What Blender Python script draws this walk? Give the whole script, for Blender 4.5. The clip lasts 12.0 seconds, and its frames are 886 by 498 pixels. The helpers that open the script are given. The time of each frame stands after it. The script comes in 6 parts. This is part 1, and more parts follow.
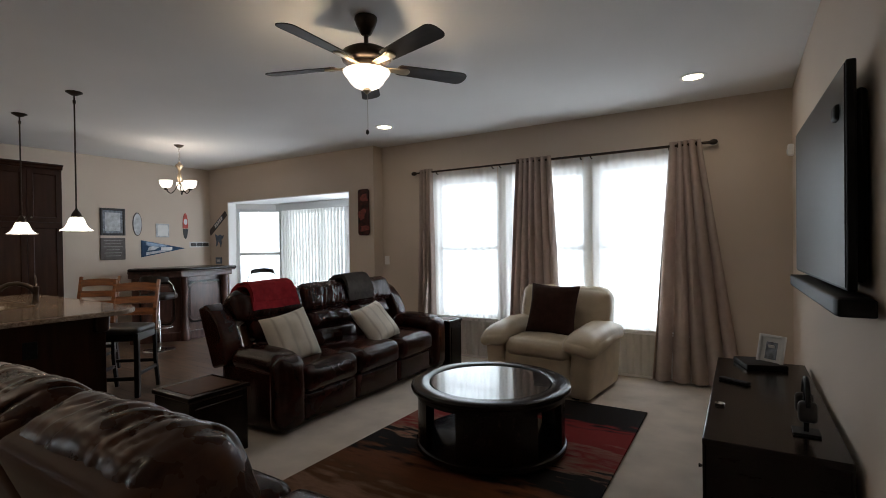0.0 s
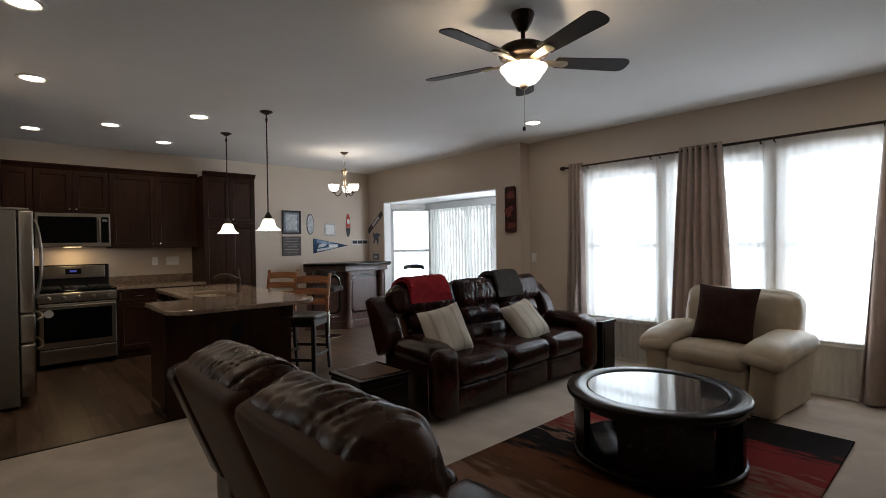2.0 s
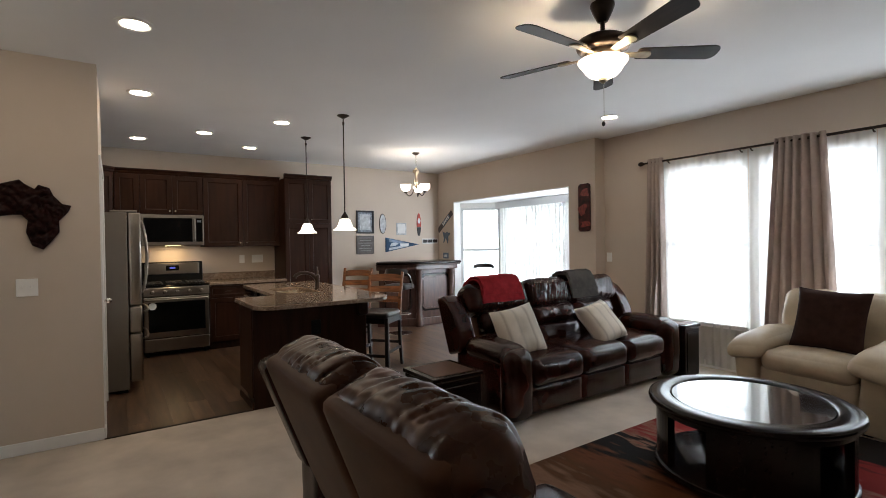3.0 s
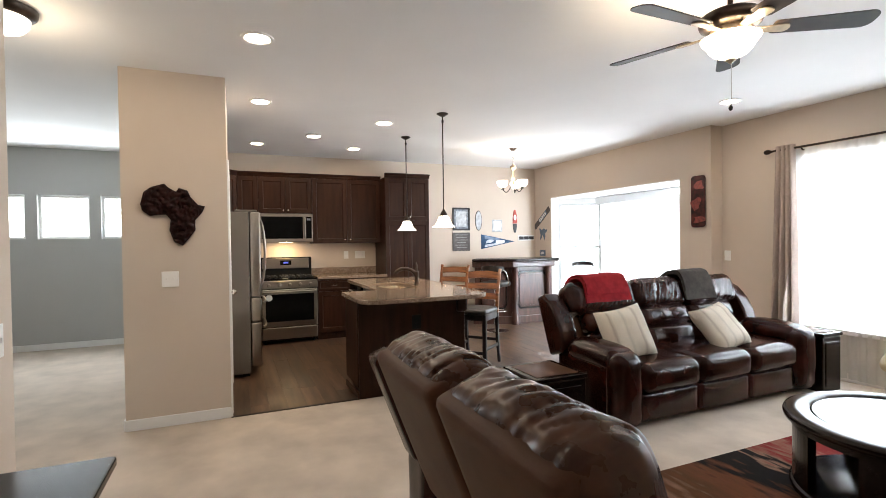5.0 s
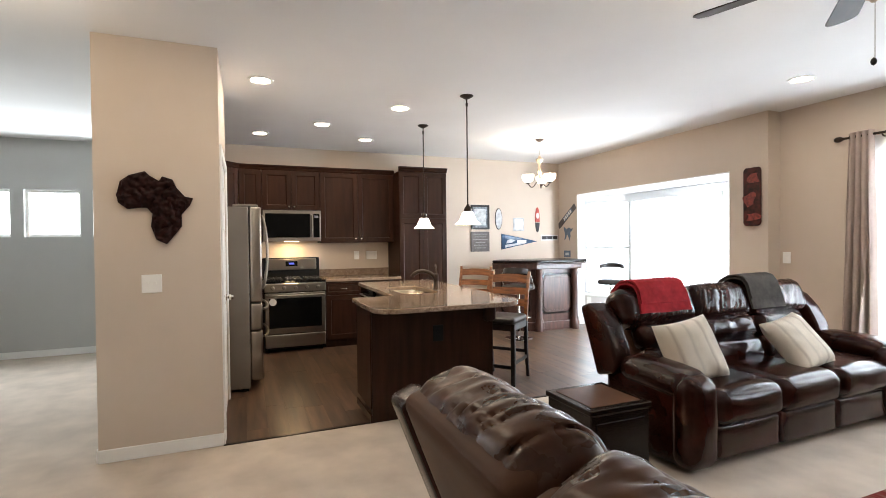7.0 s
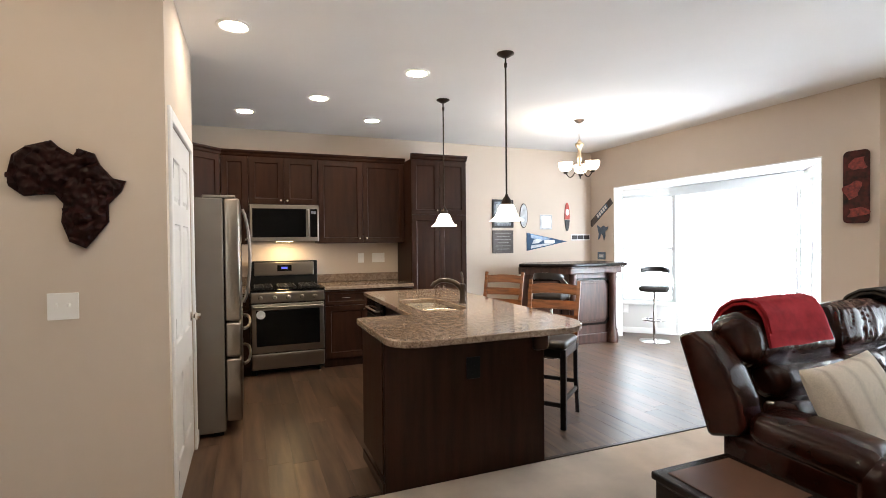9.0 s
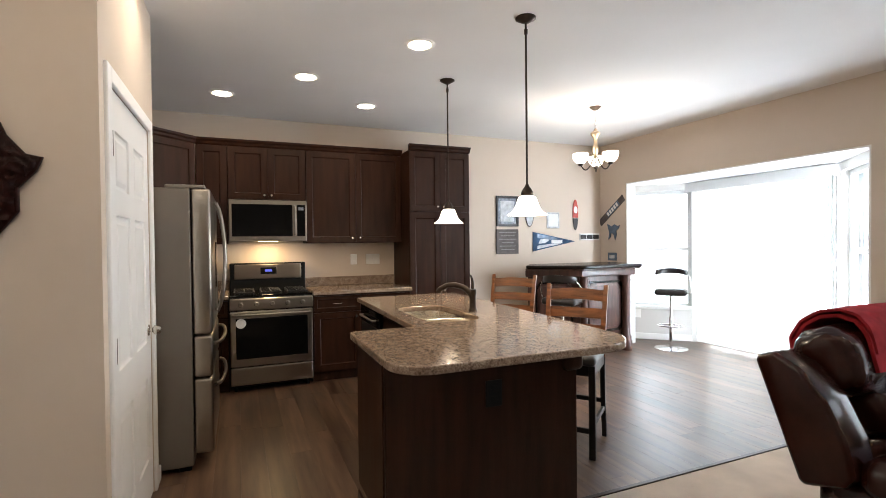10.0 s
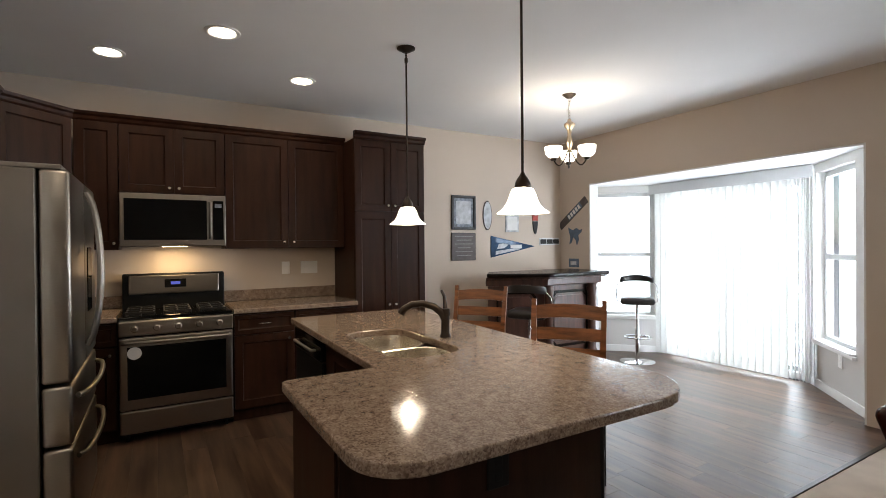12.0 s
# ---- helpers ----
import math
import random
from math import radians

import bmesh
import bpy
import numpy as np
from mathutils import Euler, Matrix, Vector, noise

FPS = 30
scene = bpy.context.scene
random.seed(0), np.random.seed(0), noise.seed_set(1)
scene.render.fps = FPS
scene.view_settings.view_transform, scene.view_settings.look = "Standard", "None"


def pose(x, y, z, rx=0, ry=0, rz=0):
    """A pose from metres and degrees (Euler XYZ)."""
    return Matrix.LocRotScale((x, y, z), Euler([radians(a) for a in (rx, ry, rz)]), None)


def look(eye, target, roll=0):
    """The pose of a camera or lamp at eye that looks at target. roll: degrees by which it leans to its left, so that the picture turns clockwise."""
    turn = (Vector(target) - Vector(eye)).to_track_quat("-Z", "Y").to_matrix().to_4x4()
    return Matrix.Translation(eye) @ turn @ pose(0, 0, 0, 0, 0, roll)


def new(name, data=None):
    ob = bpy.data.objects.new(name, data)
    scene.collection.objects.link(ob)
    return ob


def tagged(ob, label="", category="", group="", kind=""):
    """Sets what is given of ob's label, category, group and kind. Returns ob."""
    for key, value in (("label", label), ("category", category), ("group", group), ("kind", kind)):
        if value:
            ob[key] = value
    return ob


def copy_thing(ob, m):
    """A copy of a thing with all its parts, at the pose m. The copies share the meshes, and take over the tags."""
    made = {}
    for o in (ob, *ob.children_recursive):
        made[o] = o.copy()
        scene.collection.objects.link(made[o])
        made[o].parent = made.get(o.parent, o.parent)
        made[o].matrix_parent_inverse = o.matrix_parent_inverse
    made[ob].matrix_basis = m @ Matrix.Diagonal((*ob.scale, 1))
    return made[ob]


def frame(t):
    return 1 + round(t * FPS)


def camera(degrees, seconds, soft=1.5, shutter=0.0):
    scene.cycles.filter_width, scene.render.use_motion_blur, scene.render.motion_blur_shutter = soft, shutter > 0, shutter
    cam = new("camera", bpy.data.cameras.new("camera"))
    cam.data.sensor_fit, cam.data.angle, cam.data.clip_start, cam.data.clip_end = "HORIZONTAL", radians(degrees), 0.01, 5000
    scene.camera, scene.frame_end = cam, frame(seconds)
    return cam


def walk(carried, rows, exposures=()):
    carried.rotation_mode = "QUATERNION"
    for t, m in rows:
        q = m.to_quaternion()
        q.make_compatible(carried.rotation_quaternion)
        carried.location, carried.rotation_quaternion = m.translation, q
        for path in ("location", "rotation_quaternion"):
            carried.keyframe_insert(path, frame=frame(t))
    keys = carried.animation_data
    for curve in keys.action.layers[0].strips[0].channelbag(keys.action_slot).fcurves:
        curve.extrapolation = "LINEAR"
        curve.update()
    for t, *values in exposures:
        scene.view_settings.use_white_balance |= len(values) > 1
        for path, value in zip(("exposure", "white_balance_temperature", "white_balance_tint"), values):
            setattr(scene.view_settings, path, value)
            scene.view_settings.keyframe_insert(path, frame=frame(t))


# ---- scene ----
cam = camera(84.8, 12.0, 0.9)
METRES, EYE, TILT, LEAN, TURN = 3.235, 1.395, 0.0, 0.0, 31.6
ROWS = [
    (0.0, 0.0, 0.0, 0.0, -0.01, -0.53, 0.76),
    (0.5, -0.0086, 0.0016, -0.0005, 3.77, -0.54, 0.83),
    (1.0, -0.0159, 0.0011, 0.0006, 8.01, -0.59, 0.88),
    (1.5, -0.0241, -0.0004, 0.0006, 12.16, -0.61, 0.85),
    (2.0, -0.0314, -0.0014, 0.0007, 16.33, -0.64, 0.87),
    (2.5, -0.0375, -0.0025, 0.0017, 20.58, -0.7, 0.89),
    (3.0, -0.044, -0.0035, 0.002, 24.29, -0.66, 0.84),
    (3.5, -0.0499, -0.0063, 0.0028, 27.78, -0.71, 0.81),
    (5.5, -0.083, 0.0068, 0.0017, 36.12, -0.86, 0.67),
    (6.0, -0.1188, 0.0368, 0.0003, 36.33, -0.84, 0.58),
    (6.5, -0.1598, 0.071, -0.001, 36.23, -0.87, 0.56),
    (7.0, -0.2075, 0.1238, -0.0004, 36.23, -0.82, 0.61),
    (9.0, -0.448, 0.3442, 0.0066, 36.53, -0.96, 0.57),
    (9.5, -0.516, 0.4019, 0.0048, 36.25, -0.84, 0.59),
    (10.0, -0.5733, 0.4576, 0.0007, 35.53, -0.81, 0.62),
    (10.5, -0.6218, 0.5124, 0.0009, 33.45, -0.62, 0.6),
    (11.0, -0.6635, 0.5547, 0.0014, 31.56, -0.58, 0.53),
    (11.5, -0.7144, 0.595, 0.004, 29.49, -0.44, 0.45),
    (12.0, -0.7506, 0.6242, 0.0041, 27.87, -0.39, 0.55),
]
EXPOSURES = [(0.0, -1.87), (1.0, -1.90), (2.5, -1.52), (3.5, -0.63), (5.3, 0.02), (7.2, 0.06), (9.0, -0.03), (10.0, -0.25), (11.5, -0.72), (12.0, -0.92)]
walk(cam, [(t, pose(0, 0, EYE, TILT, LEAN, TURN) @ pose(METRES * x, METRES * y, METRES * z, 90 + pitch, roll, yaw)) for t, x, y, z, yaw, pitch, roll in ROWS], EXPOSURES)

# ---------------------------------------------------------------- world, sun, window light
world = bpy.data.worlds.new("world")
scene.world = world
world.use_nodes = True
SUN_UP, SUN_ROUND = 50.0, 200.0
_n = world.node_tree.nodes
_sky = _n.new("ShaderNodeTexSky")
_sky.sky_type, _sky.sun_disc = "NISHITA", False
_sky.sun_elevation, _sky.sun_rotation = radians(SUN_UP), radians(SUN_ROUND)
_n["Background"].inputs["Strength"].default_value = 0.12
world.node_tree.links.new(_sky.outputs["Color"], _n["Background"].inputs["Color"])
sun = new("sun", bpy.data.lights.new("sun", "SUN"))
sun.data.energy, sun.data.angle, sun.data.color = 1.4, radians(12), (1.0, 0.97, 0.92)
sun.matrix_basis = look((-3.0, -12.0, 14.0), (-3.0, 2.0, 0.0))

CEIL = 2.745


def window_light(name, x, y, z, w, h, turn, watts, color=(0.80, 0.89, 1.0)):
    """Sky light in a window's opening; turn is the way it faces, in degrees from -y, anticlockwise."""
    lamp = new(name, bpy.data.lights.new(name, "AREA"))
    lamp.data.shape, lamp.data.size, lamp.data.size_y = "RECTANGLE", w, h
    lamp.data.energy, lamp.data.color = watts, color
    lamp.matrix_basis = Matrix.Translation((x, y, z)) @ Euler((radians(-90), 0, radians(turn))).to_matrix().to_4x4()
    return lamp


WIN_L = 60.0   # watts for each square metre of living-room window
for _x0, _x1 in ((-3.36, -2.48), (-2.37, -1.44), (-1.32, -0.44)):
    window_light("window_sky_light", (_x0 + _x1) / 2, 5.47, 1.34, _x1 - _x0, 1.72, 0, 1.72 * (_x1 - _x0) * WIN_L)
window_light("door_sky_light", -6.25, 6.26, 1.1, 1.66, 2.0, 0, 3.32 * 82.0)
window_light("bay_sky_light", -4.951, 5.813, 1.27, 0.74, 1.62, -48, 1.18 * 115.0)
window_light("bay_sky_light", -7.546, 5.856, 1.27, 0.77, 1.62, 46.5, 1.22 * 34.0)
for _y in (-3.0, -2.26, -1.55):
    window_light("hall_sky_light", -8.5, _y, 1.81, 0.58, 0.6, 90, 0.35 * 92.0, (0.86, 0.94, 1.0))

# ---------------------------------------------------------------- materials


def mat(name, color, rough=0.6, metal=0.0, var=0.12, scale=6.0, bump=0.0, bump_scale=60.0, stretch=(1, 1, 1), spec=0.5,
        color2=None, coat=0.0, rand=0.0, fine=0.0, rough_var=0.0):
    """Procedural surface: two noises vary the colour, one gives relief, all at real size."""
    m = bpy.data.materials.new(name)
    m.use_nodes = True
    t = m.node_tree
    b = t.nodes["Principled BSDF"]
    b.inputs["Roughness"].default_value, b.inputs["Metallic"].default_value = rough, metal
    b.inputs["Specular IOR Level"].default_value = spec
    b.inputs["Coat Weight"].default_value = coat
    b.inputs["Coat Roughness"].default_value = 0.12
    co = t.nodes.new("ShaderNodeTexCoord")
    mp = t.nodes.new("ShaderNodeMapping")
    mp.inputs["Scale"].default_value = stretch
    t.links.new(co.outputs["Object"], mp.inputs["Vector"])
    vec = mp.outputs["Vector"]
    if rand:
        info = t.nodes.new("ShaderNodeObjectInfo")
        off = t.nodes.new("ShaderNodeVectorMath")
        off.operation = "MULTIPLY_ADD"
        mul = t.nodes.new("ShaderNodeCombineXYZ")
        for k in range(3):
            t.links.new(info.outputs["Random"], mul.inputs[k])
        off.inputs[1].default_value = (37, 53, 71)
        t.links.new(mul.outputs[0], off.inputs[0])
        t.links.new(vec, off.inputs[2])
        vec = off.outputs[0]
    n1 = t.nodes.new("ShaderNodeTexNoise")
    n1.inputs["Scale"].default_value, n1.inputs["Detail"].default_value = scale, 5
    t.links.new(vec, n1.inputs["Vector"])
    ramp = t.nodes.new("ShaderNodeValToRGB")
    c1 = [max(0, c * (1 - var)) for c in color]
    c2 = list(color2) if color2 else [min(1, c * (1 + var)) for c in color]
    ramp.color_ramp.elements[0].position, ramp.color_ramp.elements[1].position = 0.3, 0.7
    ramp.color_ramp.elements[0].color, ramp.color_ramp.elements[1].color = (*c1, 1), (*c2, 1)
    t.links.new(n1.outputs["Fac"], ramp.inputs["Fac"])
    col = ramp.outputs["Color"]
    if fine or rand:
        n3 = t.nodes.new("ShaderNodeTexNoise")
        n3.inputs["Scale"].default_value, n3.inputs["Detail"].default_value = bump_scale, 3
        t.links.new(vec, n3.inputs["Vector"])
        hsv = t.nodes.new("ShaderNodeHueSaturation")
        mr = t.nodes.new("ShaderNodeMapRange")
        mr.inputs["To Min"].default_value, mr.inputs["To Max"].default_value = 1 - fine, 1 + fine
        t.links.new(n3.outputs["Fac"], mr.inputs["Value"])
        val = mr.outputs["Result"]
        if rand:
            mr2 = t.nodes.new("ShaderNodeMapRange")
            mr2.inputs["To Min"].default_value, mr2.inputs["To Max"].default_value = 1 - rand, 1 + rand
            t.links.new(info.outputs["Random"], mr2.inputs["Value"])
            mm = t.nodes.new("ShaderNodeMath")
            mm.operation = "MULTIPLY"
            t.links.new(val, mm.inputs[0])
            t.links.new(mr2.outputs["Result"], mm.inputs[1])
            val = mm.outputs[0]
        t.links.new(val, hsv.inputs["Value"])
        t.links.new(col, hsv.inputs["Color"])
        col = hsv.outputs["Color"]
    t.links.new(col, b.inputs["Base Color"])
    if rough_var:
        mr3 = t.nodes.new("ShaderNodeMapRange")
        mr3.inputs["To Min"].default_value, mr3.inputs["To Max"].default_value = max(0.02, rough - rough_var), min(1, rough + rough_var)
        t.links.new(n1.outputs["Fac"], mr3.inputs["Value"])
        t.links.new(mr3.outputs["Result"], b.inputs["Roughness"])
    if bump:
        n2 = t.nodes.new("ShaderNodeTexNoise")
        n2.inputs["Scale"].default_value, n2.inputs["Detail"].default_value = bump_scale, 4
        t.links.new(vec, n2.inputs["Vector"])
        bp = t.nodes.new("ShaderNodeBump")
        bp.inputs["Strength"].default_value, bp.inputs["Distance"].default_value = bump, 0.002
        t.links.new(n2.outputs["Fac"], bp.inputs["Height"])
        t.links.new(bp.outputs["Normal"], b.inputs["Normal"])
    return m


def glow(name, color, strength, base=(0.9, 0.88, 0.84)):
    m = mat(name, base, 0.3, var=0.03)
    b = m.node_tree.nodes["Principled BSDF"]
    b.inputs["Emission Color"].default_value, b.inputs["Emission Strength"].default_value = (*color, 1), strength
    return m


def glass(name, tint=(0.96, 0.98, 0.97), rough=0.0):
    m = mat(name, tint, rough, var=0.01)
    b = m.node_tree.nodes["Principled BSDF"]
    b.inputs["Transmission Weight"].default_value, b.inputs["IOR"].default_value = 1.0, 1.45
    return m


def cloth(name, color, through_it, clear=0.0, var=0.08):
    """Woven cloth that lets part of the light through (translucent) and part past it (clear)."""
    m = mat(name, color, 0.9, var=var, scale=14, bump=0.2, bump_scale=400, fine=0.05, spec=0.1)
    t = m.node_tree
    out, b = t.nodes["Material Output"], t.nodes["Principled BSDF"]
    tr, mx = t.nodes.new("ShaderNodeBsdfTranslucent"), t.nodes.new("ShaderNodeMixShader")
    tr.inputs["Color"].default_value = (*[min(1, c * 1.1) for c in color], 1)
    mx.inputs[0].default_value = through_it
    t.links.new(b.outputs[0], mx.inputs[1])
    t.links.new(tr.outputs[0], mx.inputs[2])
    last = mx
    if clear:
        tp, m2 = t.nodes.new("ShaderNodeBsdfTransparent"), t.nodes.new("ShaderNodeMixShader")
        m2.inputs[0].default_value = clear
        t.links.new(mx.outputs[0], m2.inputs[1])
        t.links.new(tp.outputs[0], m2.inputs[2])
        last = m2
    t.links.new(last.outputs[0], out.inputs["Surface"])
    return m


def _speckle(m):
    """Crystals of granite: random cells from near black to cream over cloudy brown patches."""
    t = m.node_tree
    b = t.nodes["Principled BSDF"]
    co = t.nodes.new("ShaderNodeTexCoord")
    bend, mixv = t.nodes.new("ShaderNodeTexNoise"), t.nodes.new("ShaderNodeVectorMath")
    bend.inputs["Scale"].default_value, bend.inputs["Detail"].default_value = 60, 3
    mixv.operation, mixv.inputs[1].default_value = "MULTIPLY_ADD", (0.012, 0.012, 0.012)
    t.links.new(co.outputs["Object"], bend.inputs["Vector"])
    t.links.new(bend.outputs["Color"], mixv.inputs[0])
    t.links.new(co.outputs["Object"], mixv.inputs[2])
    cells, cloud = t.nodes.new("ShaderNodeTexVoronoi"), t.nodes.new("ShaderNodeTexNoise")
    cells.inputs["Scale"].default_value = 190
    cloud.inputs["Scale"].default_value, cloud.inputs["Detail"].default_value = 26, 6
    t.links.new(mixv.outputs[0], cells.inputs["Vector"])
    t.links.new(co.outputs["Object"], cloud.inputs["Vector"])
    sep, mixf = t.nodes.new("ShaderNodeSeparateColor"), t.nodes.new("ShaderNodeMath")
    t.links.new(cells.outputs["Color"], sep.inputs[0])
    half = t.nodes.new("ShaderNodeMath")
    half.operation, half.inputs[1].default_value = "MULTIPLY", 0.45
    t.links.new(sep.outputs[0], half.inputs[0])
    mixf.operation, mixf.inputs[1].default_value = "MULTIPLY_ADD", 0.75
    t.links.new(cloud.outputs["Fac"], mixf.inputs[0])
    t.links.new(half.outputs[0], mixf.inputs[2])
    ramp = t.nodes.new("ShaderNodeValToRGB")
    els = ramp.color_ramp.elements
    while len(els) < 5:
        els.new(0.5)
    for e, (p, c) in zip(els, ((0.26, (0.085, 0.055, 0.04)), (0.42, (0.17, 0.115, 0.082)), (0.58, (0.245, 0.175, 0.127)), (0.74, (0.30, 0.225, 0.168)), (0.9, (0.38, 0.30, 0.235)))):
        e.position, e.color = p, (*c, 1)
    t.links.new(mixf.outputs[0], ramp.inputs["Fac"])
    t.links.new(ramp.outputs["Color"], b.inputs["Base Color"])


WALL = mat("beige_wall_paint", (0.62, 0.525, 0.437), 0.85, var=0.03, scale=1.2, bump=0.08, bump_scale=140, spec=0.25)
# white vinyl toned down to grey: the backlit shade is in the colour
VINYL = mat("backlit_white_vinyl", (0.58, 0.58, 0.575), 0.4, var=0.03, scale=3, bump=0.02, bump_scale=80)
BAYWALL = mat("off_white_bay_paint", (0.64, 0.62, 0.595), 0.85, var=0.03, scale=1.2, bump=0.08, bump_scale=140, spec=0.25)
GREYWALL = mat("grey_wall_paint", (0.48, 0.48, 0.465), 0.85, var=0.03, scale=1.2, bump=0.08, bump_scale=140, spec=0.25)
CEILING = mat("white_ceiling_paint", (0.85, 0.84, 0.83), 0.95, var=0.02, scale=1.5, bump=0.15, bump_scale=90, spec=0.15)
TRIM = mat("white_trim_paint", (0.85, 0.84, 0.82), 0.4, var=0.03, scale=3, bump=0.03, bump_scale=80)
CARPET = mat("beige_carpet", (0.55, 0.47, 0.395), 1.0, var=0.15, scale=3.2, bump=0.45, bump_scale=320, fine=0.16, spec=0.05)
WOODFLOOR = mat("brown_plank_wood", (0.074, 0.036, 0.021), 0.34, var=0.38, scale=3.2, stretch=(0.45, 5, 5), bump=0.02, bump_scale=14,
                rand=0.28, fine=0.14, color2=(0.155, 0.092, 0.057), rough_var=0.06, spec=0.42)
SUBFLOOR = mat("dark_joint", (0.03, 0.022, 0.017), 0.8)
CAB = mat("dark_stained_cabinet_wood", (0.027, 0.0100, 0.0050), 0.36, var=0.32, scale=3, stretch=(6, 6, 0.6), bump=0.06, bump_scale=40, fine=0.18, spec=0.16, rough_var=0.06)
DARKWOOD = mat("espresso_wood", (0.009, 0.0046, 0.0034), 0.22, var=0.3, scale=6, stretch=(1, 6, 6), bump=0.03, bump_scale=50, spec=0.24)
BLADE = mat("dark_walnut_blade", (0.020, 0.011, 0.008), 0.55, var=0.3, scale=6, stretch=(1, 6, 6), spec=0.3)
CHAIRWOOD = mat("honey_brown_wood", (0.165, 0.058, 0.018), 0.28, var=0.5, scale=5, stretch=(1, 7, 7), bump=0.05, bump_scale=40, fine=0.15, spec=0.3)
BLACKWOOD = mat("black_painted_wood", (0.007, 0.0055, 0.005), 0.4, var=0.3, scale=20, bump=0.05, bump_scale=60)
BARWOOD = mat("reddish_mahogany_wood", (0.062, 0.026, 0.018), 0.32, var=0.4, scale=5, stretch=(5, 5, 0.8), bump=0.05, bump_scale=40, fine=0.1)
GRANITE = mat("speckled_tan_granite", (0.2, 0.14, 0.1), 0.10, spec=0.5)
_speckle(GRANITE)
STEEL = mat("brushed_stainless_steel", (0.34, 0.305, 0.265), 0.28, 1.0, var=0.05, scale=30, stretch=(1, 1, 30), bump=0.02, bump_scale=120)
SINKSTEEL = mat("satin_sink_steel", (0.72, 0.65, 0.54), 0.26, 1.0, var=0.08, scale=12)
FRIDGEGREY = mat("grey_fridge_side_paint", (0.165, 0.142, 0.118), 0.45, 0.2, var=0.04, bump=0.05, bump_scale=300)
BLACKGLASS = mat("black_glass", (0.004, 0.004, 0.004), 0.07, var=0.1, spec=0.09)
BLACKPLASTIC = mat("black_plastic", (0.005, 0.005, 0.005), 0.45, var=0.15, bump=0.05, bump_scale=300, spec=0.2)
IRON = mat("black_cast_iron", (0.012, 0.012, 0.012), 0.55, 0.3, var=0.2, bump=0.1, bump_scale=200)
BRONZE = mat("oil_rubbed_bronze", (0.045, 0.032, 0.024), 0.35, 0.8, var=0.25, scale=20)
NICKEL = mat("brushed_nickel", (0.62, 0.58, 0.52), 0.25, 1.0, var=0.06)
CHROME = mat("chrome", (0.8, 0.8, 0.8), 0.06, 1.0, var=0.02)
BRASS = mat("antique_brass", (0.42, 0.335, 0.24), 0.38, 1.0, var=0.15, scale=20)
LEATHER = mat("dark_brown_leather", (0.026, 0.0065, 0.0040), 0.21, var=0.35, scale=7, bump=0.05, bump_scale=190, spec=0.32, rough_var=0.05)
# lighter copy of the leather: warm lamplight on the loveseat headrests in its colour
LEATHERLIT = mat("lit_brown_leather", (0.052, 0.0165, 0.0078), 0.28, var=0.45, scale=9, color2=(0.10, 0.040, 0.019), bump=0.06, bump_scale=190, spec=0.26, rough_var=0.08)
# brown raised to hold the warm lamplight on the loveseat's rear
LEATHERBACK = mat("matte_brown_leather_back", (0.088, 0.041, 0.023), 0.48, var=0.16, scale=6, bump=0.12, bump_scale=170, spec=0.12, fine=0.08)
CREAM = mat("cream_leather", (0.50, 0.405, 0.285), 0.38, var=0.10, scale=8, bump=0.2, bump_scale=150, fine=0.06)
SEATBLACK = mat("black_seat_vinyl", (0.02, 0.017, 0.016), 0.35, var=0.2, bump=0.15, bump_scale=160)
PANELFAB = cloth("taupe_curtain_satin", (0.50, 0.405, 0.355), 0.20)
SHEER = cloth("white_sheer_voile", (0.88, 0.88, 0.86), 0.65, 0.28, 0.03)
BLIND = cloth("white_vertical_blind_vinyl", (0.86, 0.86, 0.84), 0.38, 0.0, 0.03)
REDTHROW = mat("red_fleece", (0.27, 0.017, 0.022), 0.95, var=0.2, scale=20, bump=0.6, bump_scale=260, fine=0.15, spec=0.1)
GREYTHROW = mat("dark_grey_fleece", (0.055, 0.047, 0.042), 0.95, var=0.2, scale=20, bump=0.6, bump_scale=260, fine=0.15, spec=0.1)
BROWNPILLOW = mat("dark_brown_velvet", (0.035, 0.014, 0.010), 0.85, var=0.25, scale=16, bump=0.4, bump_scale=220, fine=0.2, spec=0.2)
CARVED = mat("carved_dark_wood", (0.017, 0.0034, 0.0027), 0.38, var=0.45, scale=22, bump=0.5, bump_scale=45, fine=0.2, spec=0.14)
PLASTIC = mat("white_plastic_plate", (0.90, 0.89, 0.86), 0.35, var=0.02)
SCREEN = mat("satin_grey_tv_screen", (0.012, 0.010, 0.009), 0.35, var=0.08, scale=2, spec=0.35)
PAPERWHITE = mat("white_paper", (0.75, 0.75, 0.74), 0.8, var=0.05, scale=12)
SLATE = mat("slate_grey_print", (0.12, 0.13, 0.15), 0.6, var=0.5, scale=24, color2=(0.32, 0.36, 0.42))
LETTERING = mat("faded_lettering", (0.30, 0.29, 0.28), 0.8, var=0.2, scale=60)
BROWNSIGN = mat("weathered_brown_board", (0.09, 0.075, 0.07), 0.7, var=0.3, scale=20)
BLUE = mat("team_blue_felt", (0.012, 0.045, 0.10), 0.8, var=0.3, scale=20)
SILVER = mat("silver_print", (0.48, 0.50, 0.52), 0.5, var=0.3, scale=18)
GREYBLUE = mat("grey_blue_metal", (0.10, 0.14, 0.20), 0.4, 0.3, var=0.3, scale=20)
REDPRINT = mat("red_print", (0.42, 0.05, 0.03), 0.5, var=0.4, scale=18)
BLACKPRINT = mat("black_print", (0.012, 0.012, 0.012), 0.5, var=0.2)
